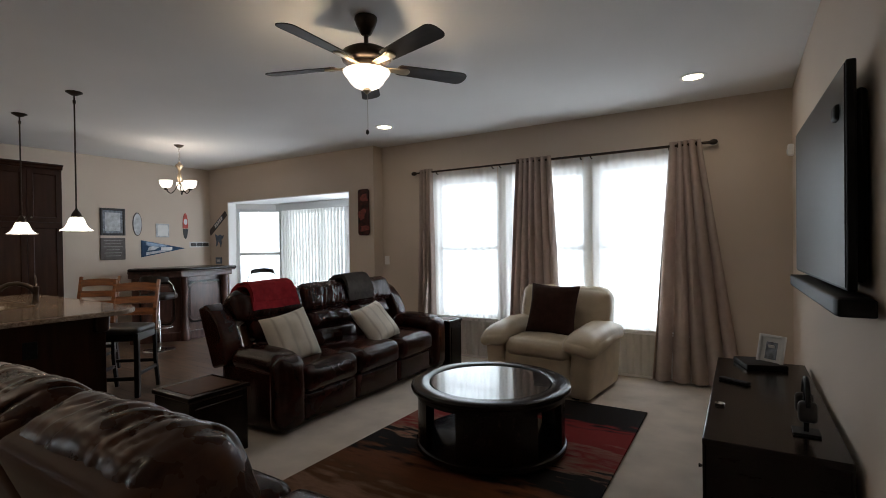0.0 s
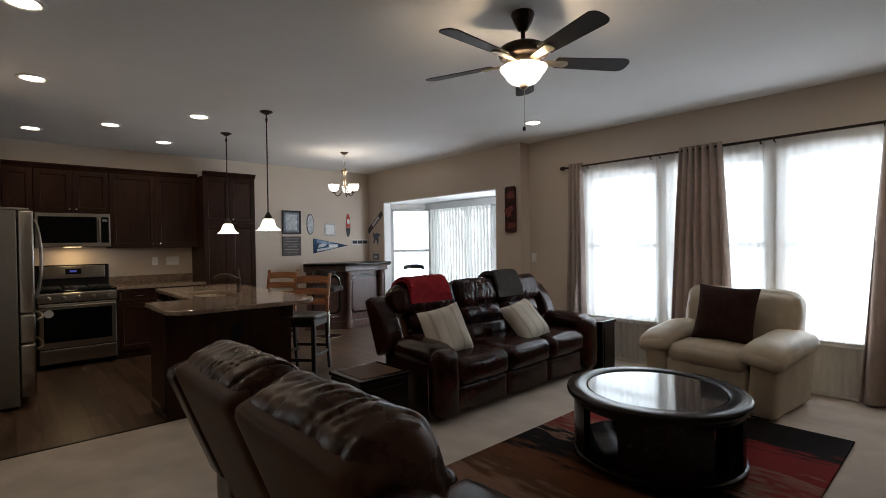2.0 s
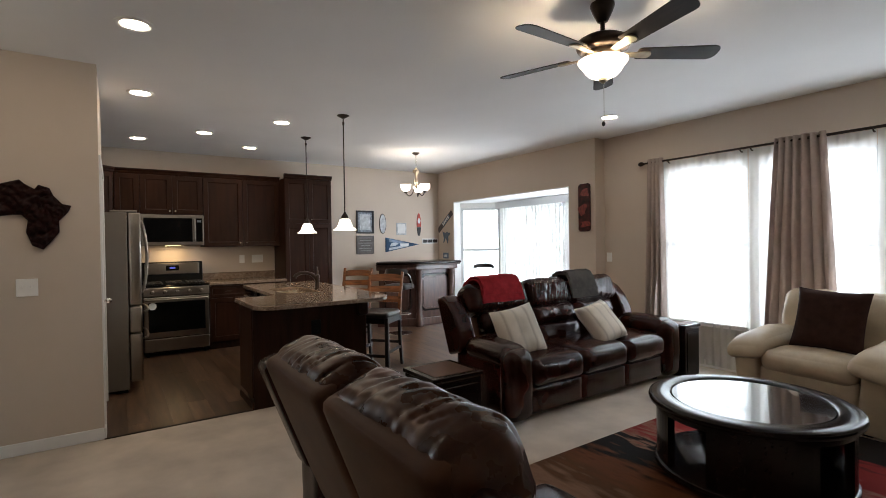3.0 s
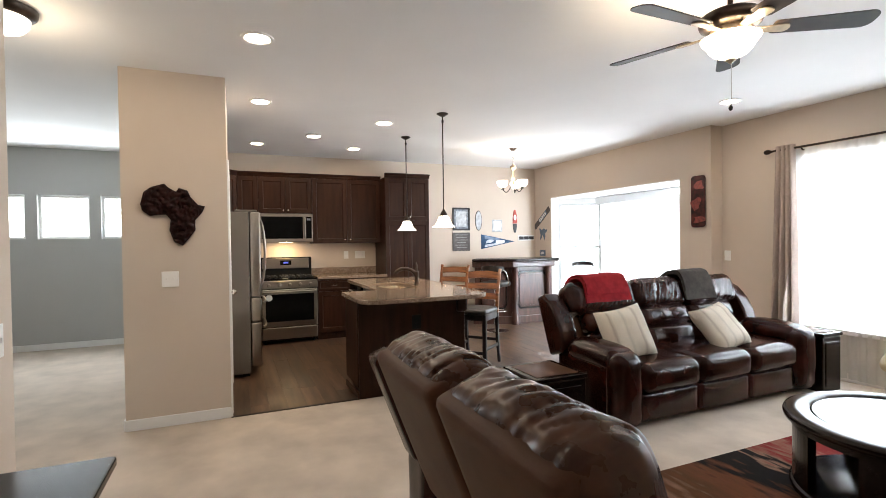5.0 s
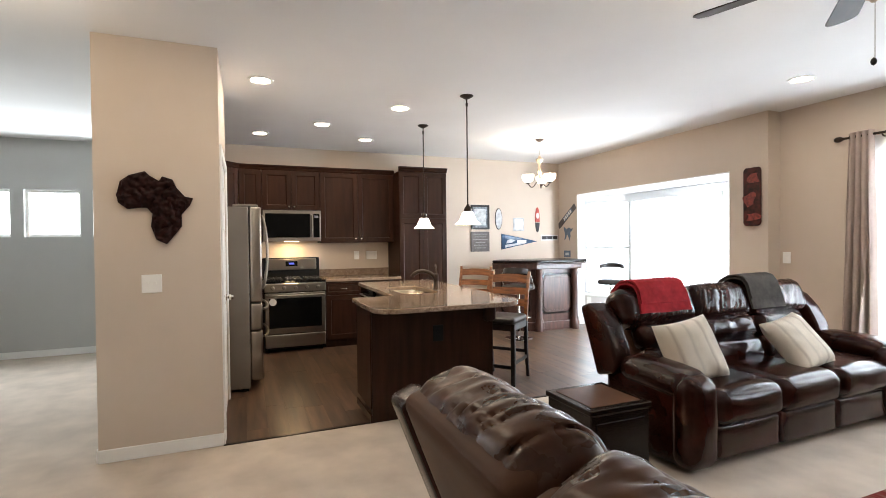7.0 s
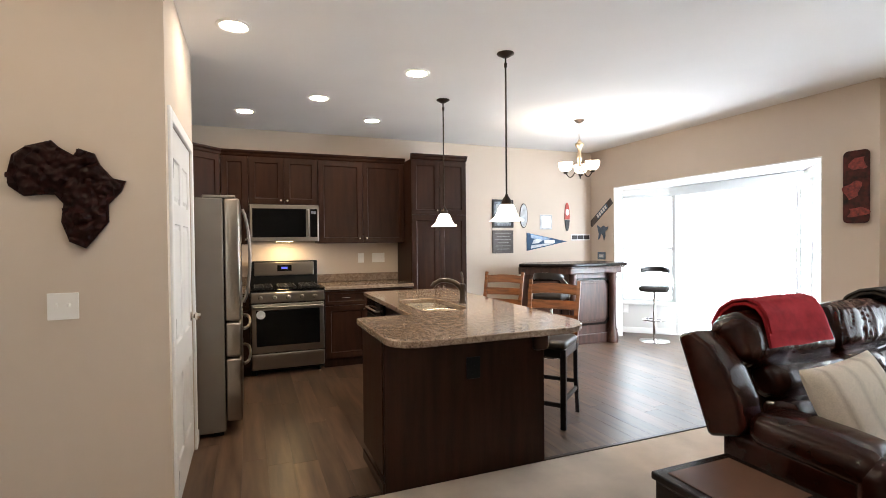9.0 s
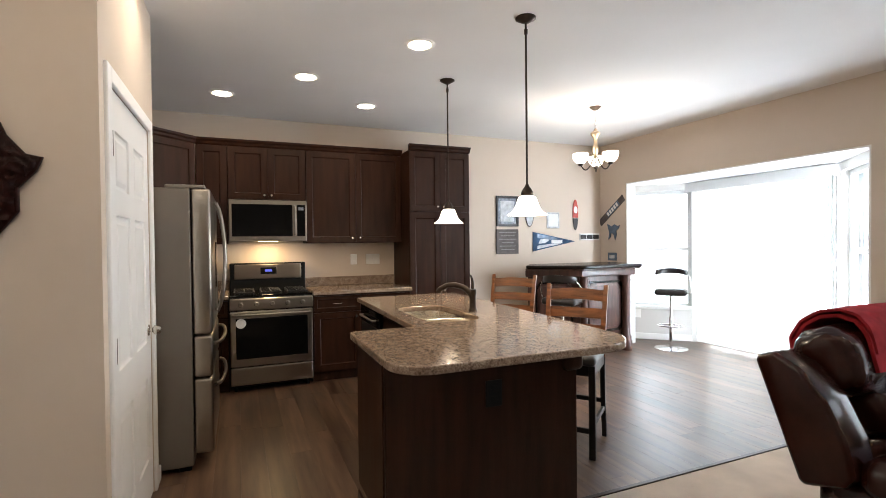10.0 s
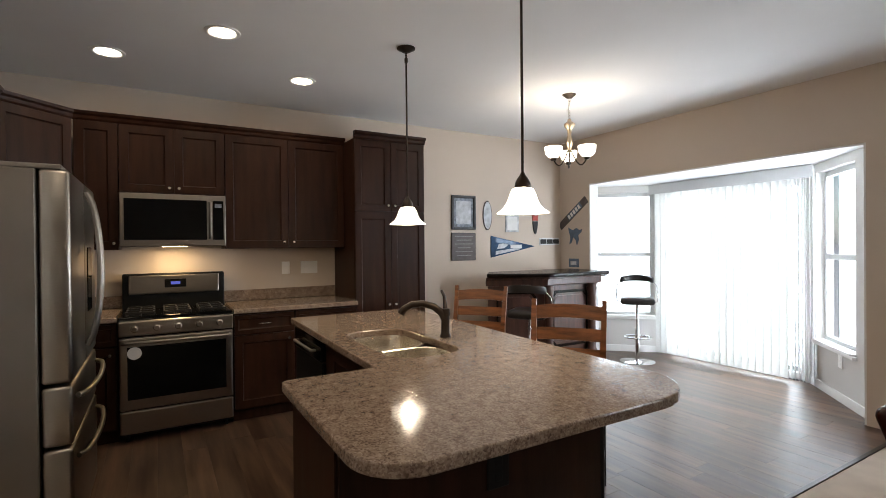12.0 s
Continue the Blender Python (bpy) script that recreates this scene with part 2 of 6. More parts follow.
SHADE = glow("frosted_glass_shade_lit", (1.0, 0.88, 0.72), 8.0)
CANGLOW = glow("recessed_lamp_lit", (1.0, 0.84, 0.64), 140.0)
HOODGLOW = glow("hood_lamp_lit", (1.0, 0.72, 0.36), 22.0)
DISPLAY = glow("blue_clock_display", (0.15, 0.2, 1.0), 0.9, (0.02, 0.02, 0.03))
DECK = mat("worn_printed_deck", (0.020, 0.007, 0.006), 0.45, spec=0.25, var=0.7, scale=17, color2=(0.085, 0.013, 0.009), bump=0.1, bump_scale=60, fine=0.3)
DECKRED = mat("faded_red_deck_print", (0.19, 0.022, 0.014), 0.45, var=0.6, scale=30, bump=0.05, bump_scale=60, fine=0.3)
PANE = glass("window_glass")
TABLEGLASS = mat("dark_tinted_table_glass", (0.03, 0.032, 0.034), 0.03, var=0.05, coat=1.0, spec=1.0)
CONCRETE = mat("pale_patio_concrete", (0.42, 0.41, 0.38), 0.9, var=0.12, scale=2, bump=0.2, bump_scale=60)


def striped(name, stops, wide, axis):
    """Bands of colour across one axis of the thing, with woven noise on the edges."""
    m = mat(name, (0.5, 0.5, 0.5), 0.95, bump=0.6, bump_scale=260, spec=0.1)
    t = m.node_tree
    b = t.nodes["Principled BSDF"]
    co, sep = t.nodes.new("ShaderNodeTexCoord"), t.nodes.new("ShaderNodeSeparateXYZ")
    nz = t.nodes.new("ShaderNodeTexNoise")
    nz.inputs["Scale"].default_value, nz.inputs["Detail"].default_value = 7, 5
    st = t.nodes.new("ShaderNodeMapping")
    st.inputs["Scale"].default_value = (0.6, 2.2, 1) if axis == 1 else (2.2, 0.6, 1)
    t.links.new(co.outputs["Object"], st.inputs["Vector"])
    t.links.new(st.outputs["Vector"], nz.inputs["Vector"])
    t.links.new(co.outputs["Object"], sep.inputs[0])
    mr, ad = t.nodes.new("ShaderNodeMapRange"), t.nodes.new("ShaderNodeMath")
    mr.inputs["From Min"].default_value, mr.inputs["From Max"].default_value = -wide / 2, wide / 2
    t.links.new(sep.outputs[axis], mr.inputs["Value"])
    ad.operation, ad.inputs[1].default_value = "MULTIPLY_ADD", 0.34 if wide > 1 else 0.02
    t.links.new(nz.outputs["Fac"], ad.inputs[0])
    t.links.new(mr.outputs["Result"], ad.inputs[2])
    rp = t.nodes.new("ShaderNodeValToRGB")
    els = rp.color_ramp.elements
    while len(els) < len(stops):
        els.new(0.5)
    for e, (p, c) in zip(els, stops):
        e.position, e.color = p, (*c, 1)
    t.links.new(ad.outputs[0], rp.inputs["Fac"])
    f = t.nodes.new("ShaderNodeTexNoise")
    f.inputs["Scale"].default_value = 180
    t.links.new(co.outputs["Object"], f.inputs["Vector"])
    hv, m2 = t.nodes.new("ShaderNodeHueSaturation"), t.nodes.new("ShaderNodeMapRange")
    m2.inputs["To Min"].default_value, m2.inputs["To Max"].default_value = 0.75, 1.25
    t.links.new(f.outputs["Fac"], m2.inputs["Value"])
    t.links.new(m2.outputs["Result"], hv.inputs["Value"])
    t.links.new(rp.outputs["Color"], hv.inputs["Color"])
    t.links.new(hv.outputs["Color"], b.inputs["Base Color"])
    return m


_k, _r, _br, _tan = (0.012, 0.009, 0.008), (0.17, 0.015, 0.013), (0.085, 0.038, 0.017), (0.20, 0.11, 0.07)
RUG = striped("red_brown_black_shag_wool", [(0.08, _br), (0.22, _tan), (0.3, _br), (0.42, (0.13, 0.045, 0.02)), (0.5, _k), (0.6, _k), (0.63, _tan), (0.7, _r),
              (0.76, (0.22, 0.10, 0.07)), (0.8, _r), (0.93, _r), (0.98, _k), (1.0, _k)], 2.3, 1)
_w, _g, _s = (0.68, 0.62, 0.53), (0.47, 0.41, 0.34), (0.55, 0.50, 0.43)
CREAMPILLOW = striped("cream_striped_chenille", [(0.05, _w), (0.16, _w), (0.2, _g), (0.25, _w), (0.4, _w), (0.45, _s), (0.5, _w), (0.66, _w), (0.7, _g), (0.76, _w), (0.88, _s), (0.95, _w)], 0.45, 0)

# ---------------------------------------------------------------- mesh helpers


def thing(name, label, category, m=None, group="", kind=""):
    ob = new(name)
    ob.empty_display_size = 0.1
    if m is not None:
        ob.matrix_basis = m
    return tagged(ob, label, category, group, kind)


def part(name, bm, material, parent=None, label="", smooth=False, at=None):
    me = bpy.data.meshes.new(name)
    bmesh.ops.recalc_face_normals(bm, faces=bm.faces)
    bm.to_mesh(me)
    bm.free()
    me.materials.append(material)
    if smooth:
        for p in me.polygons:
            p.use_smooth = True
        me.set_sharp_from_angle(angle=radians(50))
    ob = new(name, me)
    if parent is not None:
        ob.parent = parent
    if at is not None:
        ob.matrix_basis = at
    if label:
        ob["label"] = label
    return ob


def single(name, bm, material, label, category, m=None, smooth=False, group="", kind=""):
    ob = part(name, bm, material, None, "", smooth, m)
    return tagged(ob, label, category, group, kind)


def box(x0, x1, y0, y1, z0, z1, bevel=0.0, seg=2, bm=None):
    out = bm or bmesh.new()
    tmp = bmesh.new() if bm else out
    bmesh.ops.create_cube(tmp, size=1)
    for v in tmp.verts:
        v.co = Vector(((x0 + x1) / 2 + v.co.x * (x1 - x0), (y0 + y1) / 2 + v.co.y * (y1 - y0), (z0 + z1) / 2 + v.co.z * (z1 - z0)))
    if bevel:
        bevel = min(bevel, 0.49 * min(x1 - x0, y1 - y0, z1 - z0))
        bmesh.ops.bevel(tmp, geom=tmp.edges[:], offset=bevel, segments=seg, affect="EDGES", profile=0.5)
    if bm:
        add(out, tmp)
    return out


def add(bm, other, m=None):
    """Joins other into bm."""
    if m is not None:
        bmesh.ops.transform(other, matrix=m, verts=other.verts)
    made = {v: bm.verts.new(v.co) for v in other.verts}
    for f in other.faces:
        bm.faces.new([made[v] for v in f.verts])
    other.free()
    return bm


def moved(bm, m):
    bmesh.ops.transform(bm, matrix=m, verts=bm.verts)
    return bm


def lathe(profile, seg=32):
    """Turned body from (radius, height) pairs, bottom to top or top to bottom."""
    bm = bmesh.new()
    rings = []
    for r, z in profile:
        if r < 1e-5:
            rings.append([bm.verts.new((0, 0, z))])
        else:
            rings.append([bm.verts.new((r * math.cos(2 * math.pi * k / seg), r * math.sin(2 * math.pi * k / seg), z)) for k in range(seg)])
    for a, b in zip(rings, rings[1:]):
        for k in range(seg):
            q = [a[k % len(a)], a[(k + 1) % len(a)], b[(k + 1) % len(b)], b[k % len(b)]]
            q = list(dict.fromkeys(q))
            if len(q) > 2:
                bm.faces.new(q)
    return bm


def tube(points, radius, seg=10, caps=True):
    """Round bar along points; radius is one number or one for each point."""
    bm = bmesh.new()
    pts = [Vector(p) for p in points]
    rad = radius if isinstance(radius, (list, tuple)) else [radius] * len(pts)
    rings, side = [], None
    for k, p in enumerate(pts):
        d = (pts[min(k + 1, len(pts) - 1)] - pts[max(k - 1, 0)]).normalized()
        if side is None:
            side = d.orthogonal().normalized()
        side = (side - d * side.dot(d)).normalized()
        up = d.cross(side)
        rings.append([bm.verts.new(p + (side * math.cos(2 * math.pi * j / seg) + up * math.sin(2 * math.pi * j / seg)) * rad[k]) for j in range(seg)])
    for a, b in zip(rings, rings[1:]):
        for j in range(seg):
            bm.faces.new((a[j], a[(j + 1) % seg], b[(j + 1) % seg], b[j]))
    if caps:
        bm.faces.new(rings[0][::-1])
        bm.faces.new(rings[-1])
    return bm


def arc(fn, n=12, a=0.0, b=1.0):
    return [fn(a + (b - a) * k / (n - 1)) for k in range(n)]


def prism(poly, z0, z1, bevel=0.0, seg=2):
    bm = bmesh.new()
    lo = [bm.verts.new((x, y, z0)) for x, y in poly]
    hi = [bm.verts.new((x, y, z1)) for x, y in poly]
    bm.faces.new(lo[::-1])
    top = bm.faces.new(hi)
    n = len(poly)
    for k in range(n):
        bm.faces.new((lo[k], lo[(k + 1) % n], hi[(k + 1) % n], hi[k]))
    if bevel:
        bmesh.ops.recalc_face_normals(bm, faces=bm.faces)
        es = [e for e in bm.edges if abs(e.verts[0].co.z - e.verts[1].co.z) < 1e-6]
        bmesh.ops.bevel(bm, geom=es, offset=bevel, segments=seg, affect="EDGES", profile=0.5)
    return bm


def rounded(poly, radii, n=7):
    """Polygon whose corner k is rounded by radii[k]."""
    out = []
    m = len(poly)
    for k, (p, r) in enumerate(zip(poly, radii)):
        p = Vector(p)
        if r <= 0:
            out.append(tuple(p))
            continue
        a, b = (Vector(poly[k - 1]) - p).normalized(), (Vector(poly[(k + 1) % m]) - p).normalized()
        half = math.acos(max(-1, min(1, a.dot(b)))) / 2
        d = r / math.tan(half)
        c = p + (a + b).normalized() * (r / math.sin(half))
        s, e = p + a * d - c, p + b * d - c
        t0 = math.atan2(s.y, s.x)
        dt = (math.atan2(e.y, e.x) - t0 + math.pi) % (2 * math.pi) - math.pi
        out += [(c.x + r * math.cos(t0 + dt * j / n), c.y + r * math.sin(t0 + dt * j / n)) for j in range(n + 1)]
    return out


def soft(x0, x1, y0, y1, z0, z1, r=0.05, bulge=(0, 0, 0), n=12, wrinkle=0.0, freq=9.0, seed=0, folds=None):
    """Stuffed, rounded block: bulging faces, creases by noise; folds = (axis, count, depth) pulls regular gathers."""
    bm = bmesh.new()
    half = Vector(((x1 - x0) / 2, (y1 - y0) / 2, (z1 - z0) / 2))
    mid = Vector(((x0 + x1) / 2, (y0 + y1) / 2, (z0 + z1) / 2))
    r = min(r, min(half) * 0.999)
    inner = half - Vector((r, r, r))
    step = [math.sin((k / n * 2 - 1) * math.pi / 2 * 0.86) / math.sin(math.pi / 2 * 0.86) for k in range(n + 1)]
    grid = {}

    def vert(p):
        key = tuple(round(c, 5) for c in p)
        if key in grid:
            return grid[key]
        s = Vector(p)
        q = Vector([max(-inner[k], min(inner[k], s[k] * half[k])) for k in range(3)])
        d = Vector([s[k] * half[k] for k in range(3)]) - q
        # corners of the cube are sampled towards the inner box, so that edges come out round
        c = q + (d.normalized() * r if d.length > 1e-9 else d)
        for k in range(3):
            u, v = s[(k + 1) % 3], s[(k + 2) % 3]
            c[k] += s[k] * bulge[k] * (1 - u * u) * (1 - v * v)
        out = c.normalized()
        if wrinkle:
            w = noise.noise((c + mid) * freq + Vector((seed, 0, 0))) + 0.5 * noise.noise((c + mid) * freq * 2.3 + Vector((0, seed, 0)))
            c += out * w * wrinkle
        if folds:
            ax, cnt, dep = folds
            lean = s[ax] + 0.16 * s[2] - 0.12 * s[1] + 0.05 * noise.noise(Vector((s[0] * 2.1, s[1] * 1.6, s[2] * 1.6 + seed)))
            ridge = 1 - abs(noise.noise(Vector((lean * cnt * 1.1, s[1] * 0.3 + 3.1, s[2] * 0.3 + seed))))
            wave = noise.noise(Vector((lean * cnt * 0.55, s[1] * 0.4, s[2] * 0.4 + seed + 5)))
            reach = 0.35 + 0.65 * abs(noise.noise(Vector((s[0] * 3.1, s[1] * 1.1, s[2] * 1.1 + seed + 9)))) * 2
            c -= out * dep * (reach * ridge ** 5 - 0.5 * wave) * (1 - s[ax] ** 12)
        grid[key] = bm.verts.new(c + mid)
        return grid[key]

    for k in range(3):
        for sg in (-1, 1):
            for i in range(n):
                for j in range(n):
                    ps = []
                    for a, b in ((i, j), (i + 1, j), (i + 1, j + 1), (i, j + 1)):
                        p = [0, 0, 0]
                        p[k], p[(k + 1) % 3], p[(k + 2) % 3] = sg, step[a], step[b]
                        ps.append(p)
                    vs = [vert(p) for p in ps]
                    if len(set(vs)) > 2:
                        try:
                            bm.faces.new(vs if sg > 0 else vs[::-1])
                        except ValueError:
                            pass
    return bm


def pillow(w, h, t, n=18, seed=0):
    """Square throw pillow lying in the x-z plane, thick in the middle, with pulled corners."""
    bm = bmesh.new()
    rows = {}
    for side in (-1, 1):
        for i in range(n + 1):
            for j in range(n + 1):
                u, v = i / n * 2 - 1, j / n * 2 - 1
                rim = max(abs(u), abs(v)) > 0.999
                key = (i, j) if rim else (side, i, j)
                if key in rows:
                    continue
                d = t / 2 * ((1 - u ** 4) * (1 - v ** 4)) ** 0.5
                x, z = u * w / 2 * (1 - 0.07 * (1 - v * v)), v * h / 2 * (1 - 0.07 * (1 - u * u))
                d += 0.008 * noise.noise(Vector((u * 2.5, v * 2.5, seed + side)))
                rows[key] = bm.verts.new((x, side * d if not rim else 0, z))
    for side in (-1, 1):
        for i in range(n):
            for j in range(n):
                q = []
                for a, b in ((i, j), (i + 1, j), (i + 1, j + 1), (i, j + 1)):
                    q.append(rows[(a, b)] if (a, b) in rows else rows[(side, a, b)])
                bm.faces.new(q if side < 0 else q[::-1])
    return bm


def sheet(fn, nu, nv, thick):
    """Cloth from fn(u, v), u and v from 0 to 1, with thickness."""
    bm = bmesh.new()
    g = [[bm.verts.new(fn(i / nu, j / nv)) for j in range(nv + 1)] for i in range(nu + 1)]
    for i in range(nu):
        for j in range(nv):
            bm.faces.new((g[i][j], g[i + 1][j], g[i + 1][j + 1], g[i][j + 1]))
    bmesh.ops.recalc_face_normals(bm, faces=bm.faces)
    if thick:
        bmesh.ops.solidify(bm, geom=bm.faces[:], thickness=thick)
    return bm


def panel_door(w, h, t=0.02, rail=0.06, groove=0.011, rows=1, cols=1, spans=None, raised=False):
    """Framed door in the x-z plane, front at y = 0 facing -y: one skin that sinks into moulded panels."""
    spans = spans or [(rail + k * (h - rail) / rows, (k + 1) * (h - rail) / rows) for k in range(rows)]
    wide = [(rail + i * (w - rail) / cols, (i + 1) * (w - rail) / cols) for i in range(cols)]
    steps = [(0.0, 0.0), (0.004, groove * 0.75), (0.011, groove)]
    if raised:
        steps += [(0.020, groove), (0.038, 0.002)]

    def depth(x, z):
        d = max((min(x - a, b - x, z - c, e - z) for a, b in wide for c, e in spans), default=0)
        if d <= 0:
            return 0.0
        for (d0, g0), (d1, g1) in zip(steps, steps[1:]):
            if d <= d1:
                return g0 + (g1 - g0) * (d - d0) / (d1 - d0)
        return steps[-1][1]

    xs = sorted({round(v, 5) for v in [0, w] + [p for a, b in wide for d, _ in steps if b - a > 2.2 * d for p in (a + d, b - d)]})
    zs = sorted({round(v, 5) for v in [0, h] + [p for a, b in spans for d, _ in steps if b - a > 2.2 * d for p in (a + d, b - d)]})
    bm = bmesh.new()
    grid = [[bm.verts.new((x, depth(x, z), z)) for z in zs] for x in xs]
    rim = []
    for i in range(len(xs) - 1):
        for k in range(len(zs) - 1):
            bm.faces.new((grid[i][k], grid[i + 1][k], grid[i + 1][k + 1], grid[i][k + 1]))
    loop = [grid[i][0] for i in range(len(xs))] + [grid[-1][k] for k in range(1, len(zs))]
    loop += [grid[i][-1] for i in range(len(xs) - 2, -1, -1)] + [grid[0][k] for k in range(len(zs) - 2, 0, -1)]
    for v in loop:
        rim.append(bm.verts.new((v.co.x, t, v.co.z)))
    n = len(loop)
    for k in range(n):
        bm.faces.new((loop[k], rim[k], rim[(k + 1) % n], loop[(k + 1) % n]))
    bm.faces.new(rim)
    bmesh.ops.recalc_face_normals(bm, faces=bm.faces)
    return bm


def wall_y(x0, x1, y0, y1, z0, z1, holes=()):
    """Wall along x with openings (x0, x1, z0, z1) right through it."""
    bm = bmesh.new()
    xs = sorted({x0, x1, *[h[0] for h in holes], *[h[1] for h in holes]})
    zs = sorted({z0, z1, *[h[2] for h in holes], *[h[3] for h in holes]})
    for a, b in zip(xs, xs[1:]):
        for c, d in zip(zs, zs[1:]):
            if not any(h[0] <= a and b <= h[1] and h[2] <= c and d <= h[3] for h in holes):
                box(a, b, y0, y1, c, d, bm=bm)
    bmesh.ops.remove_doubles(bm, verts=bm.verts, dist=1e-5)
    inner = [f for f in bm.faces if sum(1 for g in bm.faces if g is not f and (g.calc_center_median() - f.calc_center_median()).length < 1e-5)]
    bmesh.ops.delete(bm, geom=inner, context="FACES")
    return bm


def structure(name, bm, material, label, category, m=None, smooth=False):
    return single(name, bm, material, label, category, m, smooth, kind="structure")

# ---------------------------------------------------------------- the large structure
WEST, EAST, NORTH, BAYY = -7.93, 0.39, 5.30, 5.11

ground_bm = bmesh.new()
for gx, gy in ((-400, -400), (400, -400), (400, 400), (-400, 400)):
    ground_bm.verts.new((gx, gy, -0.18))
ground_bm.faces.new(ground_bm.verts[:])
structure("ground", ground_bm, CONCRETE, "pale outdoor ground around the house", "ground")

carpet_bm = bmesh.new()
structure("floor_hall", box(-8.35, -4.46, -5.0, -0.87, -0.06, 0.0), CARPET, "light beige carpet of the far room", "carpet")
box(-4.46, EAST, -5.0, NORTH, -0.06, 0.0, bm=carpet_bm)
structure("floor_carpet", carpet_bm, CARPET, "light beige cut-pile carpet, worn and slightly blotchy", "carpet")
wood_floor = structure("floor_wood", box(-8.0, -4.46, -0.8, 6.2, -0.06, -0.012), SUBFLOOR, "brown wood-look plank floor with a soft sheen", "floor")
structure("floor_trim", box(-4.475, -4.445, -0.17, BAYY, -0.01, 0.007, 0.003), BRONZE, "thin dark strip where carpet meets planks", "trim")

structure("ceiling", box(-8.5, 0.55, -5.14, 5.46, CEIL, CEIL + 0.1), CEILING, "white lightly textured flat ceiling", "ceiling")
structure("ceiling_bay", box(-8.1, -4.3, 5.25, 6.3, 2.165, 2.26), CEILING, "low white ceiling of the bay", "ceiling")

WINDOWS = ((-3.36, -2.48), (-2.37, -1.44), (-1.32, -0.44))
structure("wall_north", wall_y(-4.235, EAST, NORTH, NORTH + 0.16, 0, CEIL, [(a, b, 0.48, 2.2) for a, b in WINDOWS]), WALL,
          "beige painted wall with three tall windows", "wall")
structure("wall_bay_header", wall_y(WEST, -4.675, BAYY, BAYY + 0.14, 0, CEIL, [(-7.43, -4.675, 0, 2.165)]), WALL,
          "beige painted wall above the bay opening", "wall")
structure("wall_bay_pier", box(-4.675, -4.235, BAYY, NORTH + 0.16, 0, CEIL), WALL, "beige painted pier between bay and windows", "wall")
structure("wall_east", box(EAST, EAST + 0.14, -1.04, NORTH + 0.16, 0, CEIL), WALL, "beige painted wall behind the television", "wall")
structure("wall_south", box(-2.5, EAST, -1.04, -0.9, 0, CEIL), WALL, "beige painted wall with an open end", "wall")
structure("wall_west", box(WEST - 0.14, WEST, -0.78, 5.4, 0, CEIL), WALL, "cream painted wall behind the kitchen and the bar", "wall")
structure("wall_kitchen_south", box(-8.07, -5.68, -0.87, -0.78, 0, CEIL), WALL, "beige painted kitchen wall behind the fridge", "wall")
structure("wall_hall_north", box(-8.35, -4.59, -0.9, -0.87, 0, CEIL), GREYWALL, "pale grey wall of the far room", "wall")
structure("wall_closet_front", box(-4.59, -4.47, -0.9, -0.17, 0, CEIL), WALL, "warm beige wall end with a carved wall ornament", "wall")
structure("wall_closet_side", wall_y(-5.68, -4.59, -0.29, -0.17, 0, CEIL, [(-5.515, -4.575 - 0.03, 0, 2.045)]), WALL, "beige wall with a white panelled door", "wall")
structure("wall_closet_end", box(-5.68, -5.58, -0.78, -0.29, 0, CEIL), WALL, "beige wall beside the fridge", "wall")
hall = bmesh.new()
add(hall, wall_y(-5.0, -0.9, 8.35, 8.49, 0, CEIL, [(y0, y1, 1.51, 2.11) for y0, y1 in ((-3.29, -2.69), (-2.56, -1.97), (-1.84, -1.26))]),
    Matrix(((0, -1, 0, 0), (1, 0, 0, 0), (0, 0, 1, 0), (0, 0, 0, 1))))
structure("wall_hall_west", hall, GREYWALL, "pale grey-green wall with small high windows", "wall")
structure("wall_hall_south", box(-8.49, -2.36, -5.14, -5.0, 0, CEIL), GREYWALL, "plain pale grey wall", "wall")
structure("wall_hall_east", box(-2.5, -2.36, -5.0, -1.04, 0, CEIL), GREYWALL, "plain pale grey wall", "wall")


def angled(x0, y0, x1, y1):
    """Frame with x along the wall from (x0, y0) to (x1, y1), -y into the room."""
    return pose(x0, y0, 0, 0, 0, math.degrees(math.atan2(y1 - y0, x1 - x0))), math.hypot(x1 - x0, y1 - y0)


def sash_window(name, m, w, z0, z1, depth, label):
    """Double-hung window in a wall frame: x from 0 to w, inner face at y = 0."""
    win = thing(name, label, "window", m, kind="structure")
    f = 0.05
    for a in ((0, f, 0, 0), (w - f, w, 0, 0)):
        part("window_frame", box(a[0], a[1], depth * 0.45, depth * 0.45 + 0.06, z0, z1, 0.004), VINYL, win)
    for z in (z0, z1 - f):
        part("window_frame", box(f, w - f, depth * 0.45, depth * 0.45 + 0.06, z, z + f, 0.004), VINYL, win)
    zm = (z0 + z1) / 2
    part("meeting_rail", box(f, w - f, depth * 0.45 - 0.01, depth * 0.45 + 0.05, zm - 0.025, zm + 0.025, 0.004), VINYL, win)
    for s0, s1 in ((z0 + f, zm - 0.025), (zm + 0.025, z1 - f)):
        p = part("pane", box(f, w - f, depth * 0.6, depth * 0.6 + 0.005, s0, s1), PANE, win)
        p.visible_shadow = False
    part("window_sill", box(0.0, w, -0.045, depth * 0.45, z0 + 0.0, z0 + 0.016, 0.004), TRIM, win)
    part("window_apron", box(-0.03, w + 0.03, -0.04, -0.001, z0 - 0.03, z0 - 0.002, 0.005), TRIM, win)
    return win


